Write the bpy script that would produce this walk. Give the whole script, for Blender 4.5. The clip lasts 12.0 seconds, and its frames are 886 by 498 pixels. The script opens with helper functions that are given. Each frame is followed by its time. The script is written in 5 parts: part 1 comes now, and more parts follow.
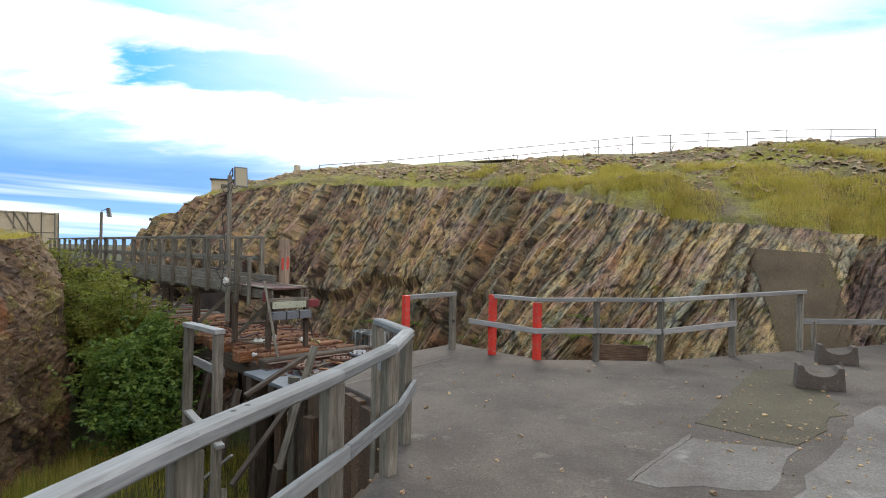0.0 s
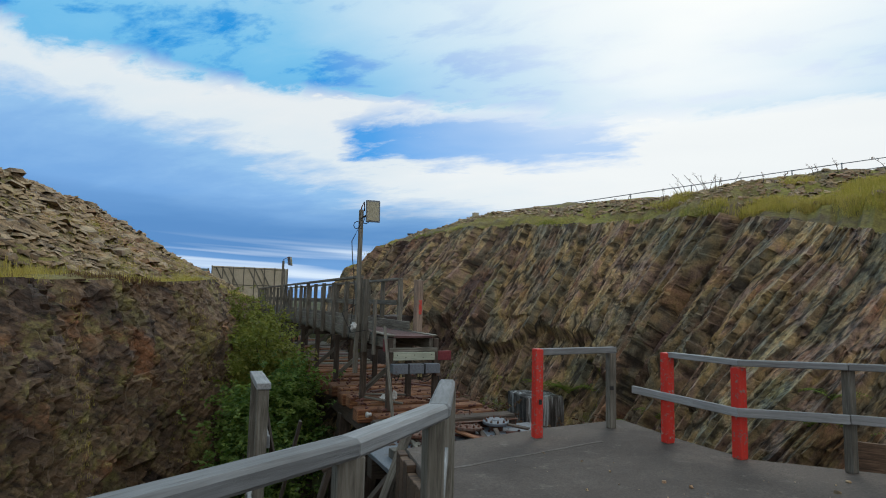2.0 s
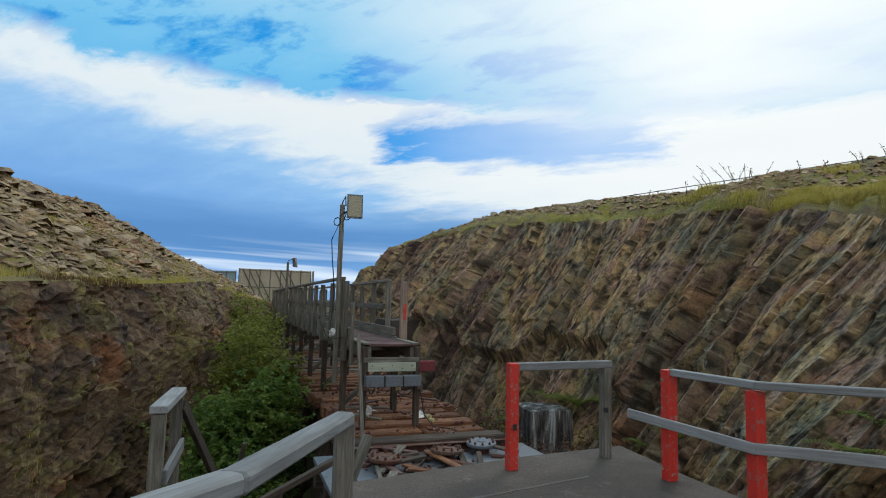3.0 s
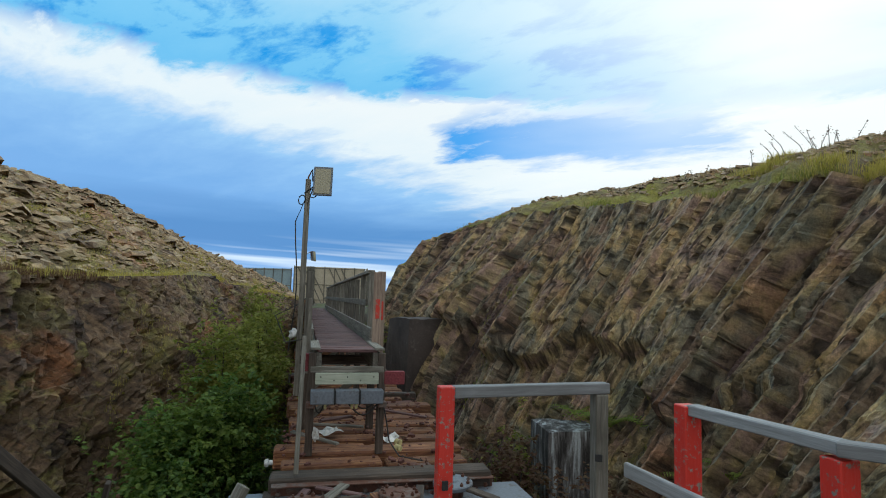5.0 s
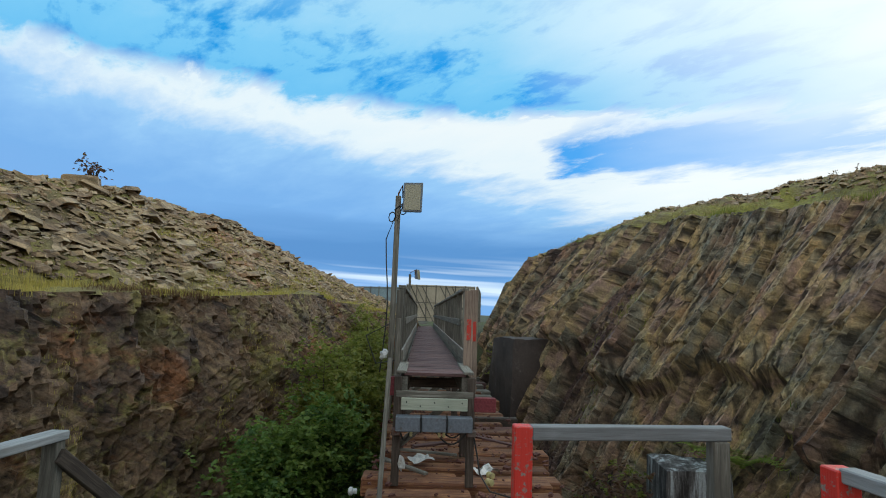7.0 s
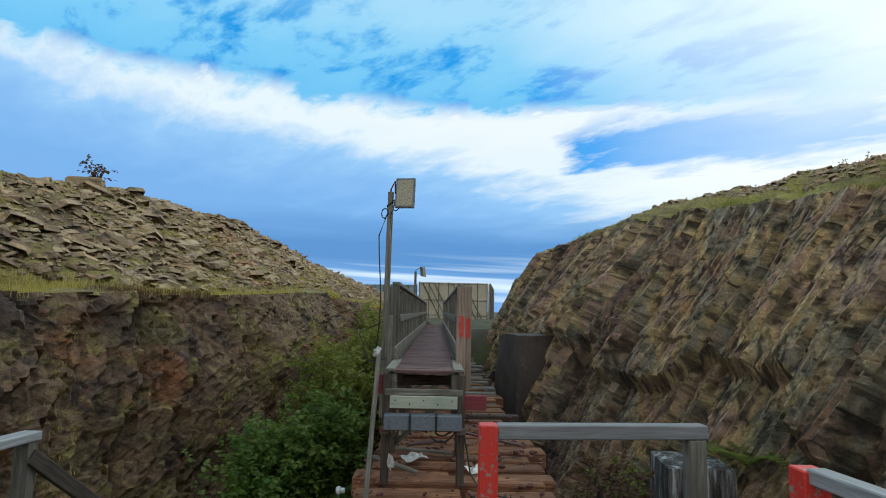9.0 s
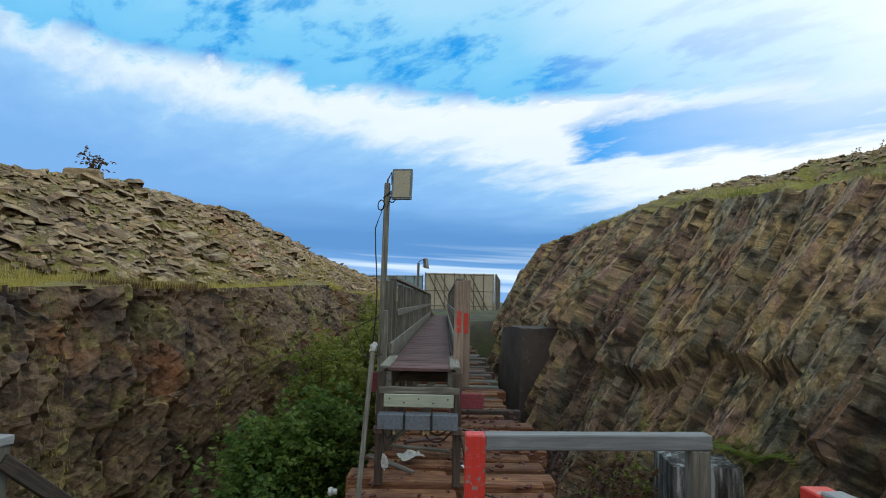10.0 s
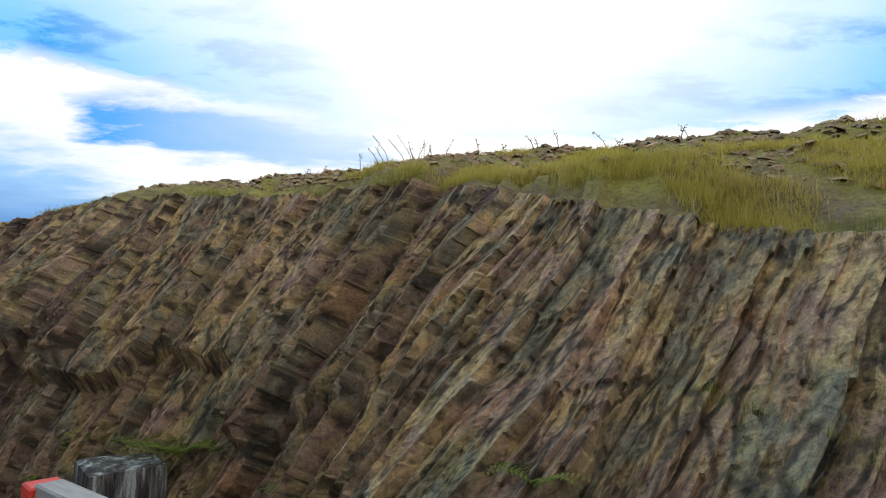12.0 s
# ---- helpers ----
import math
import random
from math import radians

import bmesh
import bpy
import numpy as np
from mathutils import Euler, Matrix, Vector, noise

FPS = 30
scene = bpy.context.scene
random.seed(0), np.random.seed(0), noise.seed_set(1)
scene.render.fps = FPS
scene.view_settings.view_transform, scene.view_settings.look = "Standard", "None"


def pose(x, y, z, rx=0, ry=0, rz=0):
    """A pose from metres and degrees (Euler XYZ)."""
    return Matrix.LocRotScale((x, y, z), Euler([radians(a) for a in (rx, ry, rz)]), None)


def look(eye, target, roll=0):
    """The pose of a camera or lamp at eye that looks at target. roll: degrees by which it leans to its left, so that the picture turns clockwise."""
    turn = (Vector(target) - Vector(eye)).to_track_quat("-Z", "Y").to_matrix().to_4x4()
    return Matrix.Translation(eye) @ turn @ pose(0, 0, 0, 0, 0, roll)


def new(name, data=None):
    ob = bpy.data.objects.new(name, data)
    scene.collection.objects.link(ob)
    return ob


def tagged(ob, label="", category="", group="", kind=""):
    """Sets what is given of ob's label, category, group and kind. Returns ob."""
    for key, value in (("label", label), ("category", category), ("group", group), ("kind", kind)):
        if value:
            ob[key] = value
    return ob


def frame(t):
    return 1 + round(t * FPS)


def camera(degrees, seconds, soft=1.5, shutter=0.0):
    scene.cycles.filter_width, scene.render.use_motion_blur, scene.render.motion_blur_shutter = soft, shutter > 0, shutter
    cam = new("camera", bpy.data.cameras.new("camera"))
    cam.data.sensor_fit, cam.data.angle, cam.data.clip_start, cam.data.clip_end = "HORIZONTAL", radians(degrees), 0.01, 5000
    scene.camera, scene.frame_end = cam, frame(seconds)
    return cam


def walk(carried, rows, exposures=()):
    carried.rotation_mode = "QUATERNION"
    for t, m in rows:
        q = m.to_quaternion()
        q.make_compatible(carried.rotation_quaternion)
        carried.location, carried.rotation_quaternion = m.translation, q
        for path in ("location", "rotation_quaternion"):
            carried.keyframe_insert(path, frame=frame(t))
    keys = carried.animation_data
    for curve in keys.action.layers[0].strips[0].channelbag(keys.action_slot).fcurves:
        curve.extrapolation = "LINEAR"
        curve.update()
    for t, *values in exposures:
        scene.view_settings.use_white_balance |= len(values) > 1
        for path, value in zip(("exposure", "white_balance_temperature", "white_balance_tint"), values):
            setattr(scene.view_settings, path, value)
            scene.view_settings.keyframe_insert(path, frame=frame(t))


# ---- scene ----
cam = camera(76.6, 12.0, soft=1.0)
PATH = [
    (0, (0.282, 0.85, 1.76), (0.215, 2.849, 1.764), 1.0),
    (0.5, (0.472, 1.411, 1.707), (0.012, 3.352, 1.849), 1.2),
    (1, (0.635, 2.004, 1.617), (-0.038, 3.879, 1.802), 1.4),
    (1.5, (0.818, 2.659, 1.563), (0.112, 4.521, 1.748), 1.4),
    (2, (0.901, 3.246, 1.553), (0.139, 5.086, 1.738), 1.4),
    (2.5, (1.063, 3.898, 1.575), (0.237, 5.71, 1.759), 1.5),
    (3, (1.199, 4.489, 1.596), (0.332, 6.281, 1.787), 1.5),
    (5, (1.347, 6.701, 1.582), (0.281, 8.383, 1.761), 1.7),
    (5.5, (1.344, 6.996, 1.612), (0.149, 8.588, 1.805), 1.7),
    (6, (1.283, 7.149, 1.634), (0.002, 8.67, 1.842), 2.0),
    (6.5, (1.285, 7.201, 1.625), (-0.057, 8.667, 1.852), 2.0),
    (7, (1.277, 7.228, 1.62), (-0.1, 8.659, 1.849), 1.9),
    (7.5, (1.291, 7.251, 1.615), (-0.105, 8.664, 1.845), 1.9),
    (9.5, (1.428, 7.621, 1.624), (0.007, 9.013, 1.831), 1.2),
    (10, (1.343, 7.733, 1.676), (-0.09, 9.115, 1.86), 1.3),
    (10.5, (1.205, 7.799, 1.68), (-0.23, 9.183, 1.838), 1.4),
    (11, (1.329, 7.862, 1.565), (-0.066, 9.283, 1.748), 1.2),
    (11.5, (1.693, 8.076, 1.538), (0.638, 9.763, 1.738), 0.7),
    (12, (2.052, 8.21, 1.615), (2.097, 10.197, 1.839), 1.2),
]
EXPOSURES = [(0.0, 0.85, 6900, 14), (0.5, 0.55, 6800, 13), (1.0, 0.15, 6600, 11), (1.5, -0.05, 6450, 9), (3.0, 0.0, 6350, 7), (5.0, 0.1, 6300, 5), (7.5, 0.1, 6250, 4), (10.5, 0.15, 6300, 5), (11.5, 0.2, 6500, 8), (12.0, 0.3, 6700, 11)]
walk(cam, [(t, look(eye, target, roll)) for t, eye, target, roll in PATH], EXPOSURES)

# ---- sky, sun ----
SUN_DIR = Vector((0.06, 0.80, 0.62)).normalized()


def build_sky():
    """Veiled sun, mottled blue with white sheets above, grey-blue stratus and pale strips low down."""
    w = bpy.data.worlds.new("sky")
    scene.world = w
    w.use_nodes = True
    nt = w.node_tree
    nt.nodes.clear()
    nn = lambda kind, **kw: mk(nt, kind, **kw)
    M_ = lambda op, a, b, c=None: math_node(nt, op, a, b, c)
    out = nn("ShaderNodeOutputWorld")
    bg = nn("ShaderNodeBackground")
    sky = nn("ShaderNodeTexSky", sky_type="NISHITA", sun_disc=False, sun_elevation=math.asin(SUN_DIR.z),
             sun_rotation=math.atan2(SUN_DIR.x, SUN_DIR.y), air_density=1.0, dust_density=0.3, ozone_density=4.0)
    tc = nn("ShaderNodeTexCoord")
    sep = nn("ShaderNodeSeparateXYZ")
    nt.links.new(tc.outputs["Generated"], sep.inputs[0])
    x, y, z = sep.outputs
    # the cloud deck as a flat sheet overhead
    zp = M_("ADD", M_("MAXIMUM", z, 0.0), 0.12)
    comb = nn("ShaderNodeCombineXYZ")
    nt.links.new(M_("DIVIDE", x, zp), comb.inputs[0])
    nt.links.new(M_("DIVIDE", y, zp), comb.inputs[1])

    def cloud(scale, detail, rough, turn, stretch, shift=(0, 0, 0), dist=0.0):
        mp = nn("ShaderNodeMapping")
        mp.inputs["Rotation"].default_value = (0, 0, radians(turn))
        mp.inputs["Scale"].default_value = (*stretch, 1)
        mp.inputs["Location"].default_value = shift
        nt.links.new(comb.outputs[0], mp.inputs[0])
        n = nn("ShaderNodeTexNoise")
        n.inputs["Scale"].default_value = scale
        n.inputs["Detail"].default_value = detail
        n.inputs["Roughness"].default_value = rough
        n.inputs["Distortion"].default_value = dist
        nt.links.new(mp.outputs[0], n.inputs["Vector"])
        return n.outputs[0]

    broad = cloud(0.9, 5, 0.5, SKY_TURN, (0.45, 1.0), SKY_SHIFT, 0.3)
    fine = cloud(5.0, 7, 0.62, SKY_TURN, (0.55, 1.0), (1, 2, 0), 0.2)
    # elevation, tilted along the compass and ruffled, tells the layers apart
    azn = M_("ADD", M_("MULTIPLY", x, 0.717), M_("MULTIPLY", y, 0.697))
    ruffle = M_("MULTIPLY_ADD", M_("SUBTRACT", fine, 0.5), 0.13, M_("MULTIPLY", M_("SUBTRACT", broad, 0.5), 0.13))
    low = M_("ADD", M_("MULTIPLY_ADD", azn, 0.19, z), ruffle)
    e = M_("ADD", M_("MULTIPLY_ADD", azn, 0.05, z), ruffle)
    layers = ramp(nt, low, [(0.0, (0.24, 0.46, 0.86, 1)), (0.12, (0.23, 0.47, 0.87, 1)), (0.18, (0.29, 0.54, 0.92, 1)), (0.215, (0.36, 0.62, 0.96, 1)), (0.24, (0.62, 0.78, 0.98, 1)), (0.265, (0.86, 0.94, 1.0, 1)), (0.32, (0.93, 0.97, 1.0, 1))])
    upper = ramp(nt, e, [(0.33, (0.70, 0.86, 1.0, 1)), (0.36, (0.19, 0.57, 0.93, 1)), (0.41, (0.24, 0.62, 0.95, 1)), (0.48, (0.42, 0.73, 0.97, 1)), (0.60, (0.50, 0.78, 0.97, 1)), (0.85, (0.66, 0.88, 0.98, 1))])
    layers = mix(nt, ramp(nt, e, [(0.325, g(0)), (0.355, g(1))]), layers, upper)
    # a dark level bank of stratus low over the horizon
    bank_co = nn("ShaderNodeCombineXYZ")
    nt.links.new(M_("MULTIPLY", azn, 1.6), bank_co.inputs[0])
    nt.links.new(M_("MULTIPLY", z, 14.0), bank_co.inputs[1])
    bank_n = nn("ShaderNodeTexNoise")
    bank_n.inputs["Scale"].default_value = 1.5
    bank_n.inputs["Detail"].default_value = 4
    nt.links.new(bank_co.outputs[0], bank_n.inputs["Vector"])
    bank = ramp(nt, M_("MULTIPLY_ADD", M_("SUBTRACT", bank_n.outputs[0], 0.5), 0.09, z), [(0.045, g(0)), (0.085, g(1)), (0.115, g(1)), (0.17, g(0))])
    layers = mix(nt, M_("MULTIPLY", bank, 0.62), layers, (0.07, 0.23, 0.55))
    # blue gaps in the mottled layer
    gap_band = ramp(nt, e, [(0.32, g(0)), (0.35, g(1)), (0.40, g(1)), (0.50, g(0.25))])
    gaps = ramp(nt, M_("MULTIPLY_ADD", fine, 0.8, M_("MULTIPLY", broad, 0.2)), [(0.41, g(1)), (0.50, g(0))])
    hole = nn("ShaderNodeVectorMath", operation="DOT_PRODUCT")
    warp = nn("ShaderNodeVectorMath", operation="MULTIPLY_ADD")
    nt.links.new(M_("SUBTRACT", fine, 0.5), warp.inputs[0])
    warp.inputs[1].default_value = (0.10, 0.04, 0.22)
    nt.links.new(tc.outputs["Generated"], warp.inputs[2])
    hd = Vector(HOLE_DIR).normalized()
    nt.links.new(warp.outputs[0], hole.inputs[0])
    hole.inputs[1].default_value = hd
    hz = M_("ABSOLUTE", M_("SUBTRACT", M_("MULTIPLY_ADD", M_("SUBTRACT", fine, 0.5), 0.10, z), hd.z), 0)
    hole_m = M_("MULTIPLY", ramp(nt, hole.outputs["Value"], [(0.968, g(0)), (0.984, g(1))]), ramp(nt, hz, [(0.022, g(1)), (0.05, g(0))]))
    blue = M_("MAXIMUM", M_("MULTIPLY", gap_band, gaps), hole_m)
    skyx = mix(nt, 1.0, sky.outputs[0], (0.022 * SKY_GAIN, 0.075 * SKY_GAIN, 0.125 * SKY_GAIN), "MULTIPLY")
    deep = mix(nt, 0.3, (0.008, 0.37, 0.92), skyx)
    c = mix(nt, M_("MULTIPLY", blue, 0.92), layers, deep)
    # pale strips just above the horizon
    strip_co = nn("ShaderNodeCombineXYZ")
    nt.links.new(M_("MULTIPLY", azn, 0.8), strip_co.inputs[0])
    nt.links.new(M_("MULTIPLY", M_("MULTIPLY_ADD", azn, 0.035, z), 26.0), strip_co.inputs[1])
    n3 = nn("ShaderNodeTexNoise")
    n3.inputs["Scale"].default_value = 1.25
    n3.inputs["Detail"].default_value = 3
    nt.links.new(strip_co.outputs[0], n3.inputs["Vector"])
    strips = M_("MULTIPLY", ramp(nt, n3.outputs[0], [(0.48, g(0)), (0.60, g(1))]), ramp(nt, z, [(0.0, g(1)), (0.075, g(1)), (0.105, g(0))]))
    c = mix(nt, strips, c, (0.80, 0.93, 1.10))
    # brightness round the veiled sun
    dotn = nn("ShaderNodeVectorMath", operation="DOT_PRODUCT")
    nt.links.new(tc.outputs["Generated"], dotn.inputs[0])
    dotn.inputs[1].default_value = SUN_DIR
    glow = ramp(nt, M_("MULTIPLY_ADD", M_("SUBTRACT", broad, 0.5), 0.25, dotn.outputs["Value"]), [(0.78, g(0)), (0.93, g(0.55)), (1.0, g(1))])
    c = mix(nt, glow, c, (GLOW_GAIN, GLOW_GAIN, GLOW_GAIN * 0.98))
    # the far half of the sky, behind the walker, is an even bright overcast
    back = ramp(nt, M_("MULTIPLY", M_("ADD", M_("MULTIPLY", x, -0.45), y), -1.0), [(0.0, g(0)), (0.45, g(1))])
    c = mix(nt, back, c, (0.82, 0.83, 0.85))
    nt.links.new(c, bg.inputs[0])
    bg.inputs[1].default_value = CLOUD_GAIN
    nt.links.new(bg.outputs[0], out.inputs[0])


SKY_TURN, SKY_SHIFT, SKY_GAIN, CLOUD_GAIN, GLOW_GAIN = 18, (0.3, 0.2, 0), 1.0, 0.9, 1.15
HOLE_DIR = (-0.308, 0.910, 0.280)


# ---- node helpers and materials ----
def mk(nt, kind, **kw):
    n = nt.nodes.new(kind)
    for k, v in kw.items():
        setattr(n, k, v)
    return n


def math_node(nt, op, a, b, c=None):
    n = mk(nt, "ShaderNodeMath", operation=op)
    for i, v in enumerate((a, b, c)):
        if v is None:
            continue
        if isinstance(v, (int, float)):
            n.inputs[i].default_value = v
        else:
            nt.links.new(v, n.inputs[i])
    return n.outputs[0]


def ramp(nt, fac, stops):
    n = mk(nt, "ShaderNodeValToRGB")
    e = n.color_ramp.elements
    while len(e) < len(stops):
        e.new(0.5)
    for el, (p, c) in zip(e, stops):
        el.position, el.color = p, c
    nt.links.new(fac, n.inputs[0])
    return n.outputs[0]


def mix(nt, fac, a, b, blend="MIX"):
    n = mk(nt, "ShaderNodeMix", data_type="RGBA", blend_type=blend)
    for i, v in ((0, fac), (6, a), (7, b)):
        if isinstance(v, (int, float)):
            n.inputs[i].default_value = v
        elif isinstance(v, tuple):
            n.inputs[i].default_value = (*v[:3], 1)
        else:
            nt.links.new(v, n.inputs[i])
    return n.outputs[2]


class Mat:
    """A node material on object coordinates: noises at chosen scales feed colour, roughness and bump."""

    def __init__(self, name, rough=0.8, metal=0.0):
        self.m = bpy.data.materials.new(name)
        self.m.use_nodes = True
        self.nt = self.m.node_tree
        self.b = self.nt.nodes["Principled BSDF"]
        self.b.inputs["Roughness"].default_value = rough
        self.b.inputs["Metallic"].default_value = metal
        self.tc = mk(self.nt, "ShaderNodeTexCoord")
        self.co = self.tc.outputs["Object"]

    def shift(self):
        """Another piece of the pattern on each object."""
        oi = mk(self.nt, "ShaderNodeObjectInfo")
        add = mk(self.nt, "ShaderNodeVectorMath", operation="ADD")
        s = mk(self.nt, "ShaderNodeVectorMath", operation="SCALE")
        s.inputs[0].default_value = (37, 91, 53)
        self.nt.links.new(oi.outputs["Random"], s.inputs["Scale"])
        self.nt.links.new(self.co, add.inputs[0])
        self.nt.links.new(s.outputs[0], add.inputs[1])
        self.co, self.rnd = add.outputs[0], oi.outputs["Random"]
        return self

    def turned(self, rot=(0, 0, 0), scale=(1, 1, 1)):
        mp = mk(self.nt, "ShaderNodeMapping")
        mp.inputs["Rotation"].default_value = [radians(a) for a in rot]
        mp2 = mk(self.nt, "ShaderNodeMapping")
        mp2.inputs["Scale"].default_value = scale
        self.nt.links.new(self.co, mp.inputs[0])
        self.nt.links.new(mp.outputs[0], mp2.inputs[0])
        return mp2.outputs[0]

    def noise(self, scale, detail=4, rough=0.55, co=None, dist=0.0):
        n = mk(self.nt, "ShaderNodeTexNoise")
        n.inputs["Scale"].default_value = scale
        n.inputs["Detail"].default_value = detail
        n.inputs["Roughness"].default_value = rough
        n.inputs["Distortion"].default_value = dist
        self.nt.links.new(co or self.co, n.inputs["Vector"])
        return n.outputs[0]

    def voronoi(self, scale, co=None, feature="F1", out="Color"):
        n = mk(self.nt, "ShaderNodeTexVoronoi", feature=feature)
        n.inputs["Scale"].default_value = scale
        self.nt.links.new(co or self.co, n.inputs["Vector"])
        return n.outputs[out]

    def color(self, c):
        self.nt.links.new(c, self.b.inputs["Base Color"])
        return self

    def bump(self, h, strength=0.5, dist=0.02):
        n = mk(self.nt, "ShaderNodeBump")
        n.inputs["Strength"].default_value = strength
        n.inputs["Distance"].default_value = dist
        self.nt.links.new(h, n.inputs["Height"])
        self.nt.links.new(n.outputs[0], self.b.inputs["Normal"])
        return self


def g(v):
    return (v, v, v, 1)


def rock_mat(name, tones, p_axis, q_axis, plate=(2.0, 0.55), moss=0.5, leaf=(16, 1.1, 1.8), relief=0.03):
    """Slate in beds: p runs across the beds, q along them; single plates differ in tone."""
    a = Mat(name, 0.75)
    pv, qv = Vector(p_axis).normalized(), Vector(q_axis).normalized()
    mv = pv.cross(qv)

    def beds(sp, sq, sm):
        co = mk(a.nt, "ShaderNodeCombineXYZ")
        for k, (v, s) in enumerate(((pv, sp), (qv, sq), (mv, sm))):
            d = mk(a.nt, "ShaderNodeVectorMath", operation="DOT_PRODUCT")
            a.nt.links.new(a.co, d.inputs[0])
            d.inputs[1].default_value = v * s
            a.nt.links.new(d.outputs["Value"], co.inputs[k])
        return co.outputs[0]

    wob = mk(a.nt, "ShaderNodeVectorMath", operation="MULTIPLY_ADD")
    nz = mk(a.nt, "ShaderNodeTexNoise")
    nz.inputs["Scale"].default_value = 0.9
    nz.inputs["Detail"].default_value = 1
    a.nt.links.new(a.co, nz.inputs["Vector"])
    a.nt.links.new(nz.outputs["Color"], wob.inputs[0])
    wob.inputs[1].default_value = (0.16, 0.16, 0.16)
    a.nt.links.new(a.co, wob.inputs[2])
    a.co = wob.outputs[0]
    cell = a.voronoi(1.0, beds(plate[0], plate[1], 0.6))
    bw = mk(a.nt, "ShaderNodeSeparateColor")
    a.nt.links.new(cell, bw.inputs[0])
    lay = a.noise(1.0, 5, 0.6, beds(4.5, 0.7, 1.0), 0.3)
    t = math_node(a.nt, "ADD", math_node(a.nt, "MULTIPLY", bw.outputs[0], 0.32), math_node(a.nt, "MULTIPLY", lay, 0.75))
    c = ramp(a.nt, t, [(0.25, (*tones[0], 1)), (0.40, (*tones[1], 1)), (0.55, (*tones[2], 1)), (0.66, (*tones[3], 1)), (0.80, (*tones[4], 1))])
    rust = a.noise(0.8, 5, 0.65, beds(1.6, 0.6, 0.8))
    c = mix(a.nt, ramp(a.nt, rust, [(0.55, g(0)), (0.68, g(0.75))]), c, tones[5])
    green = a.noise(1.1, 4, 0.6)
    c = mix(a.nt, ramp(a.nt, green, [(0.56, g(0)), (0.68, g(0.6))]), c, tones[6])
    mossn = a.noise(1.9, 7, 0.75)
    c = mix(a.nt, ramp(a.nt, mossn, [(0.60 - 0.08 * moss, g(0)), (0.72 - 0.08 * moss, g(0.85))]), c, (0.24, 0.20, 0.06))
    thin = a.noise(1.0, 6, 0.7, beds(*leaf))
    fine = a.noise(26, 5, 0.7)
    c = mix(a.nt, 0.85, c, ramp(a.nt, thin, [(0.34, g(0.16)), (0.45, g(0.9)), (0.68, g(1.6))]), "MULTIPLY")
    c = mix(a.nt, 0.6, c, ramp(a.nt, fine, [(0.3, g(0.5)), (0.5, g(1.0)), (0.72, g(1.5))]), "MULTIPLY")
    a.color(c)
    deep = a.noise(1.0, 3, 0.5, beds(7.0, 0.55, 1.0))
    h = math_node(a.nt, "ADD", math_node(a.nt, "MULTIPLY", deep, 1.2), math_node(a.nt, "ADD", thin, math_node(a.nt, "MULTIPLY", fine, 0.3)))
    a.bump(h, 0.8, relief)
    return a.m


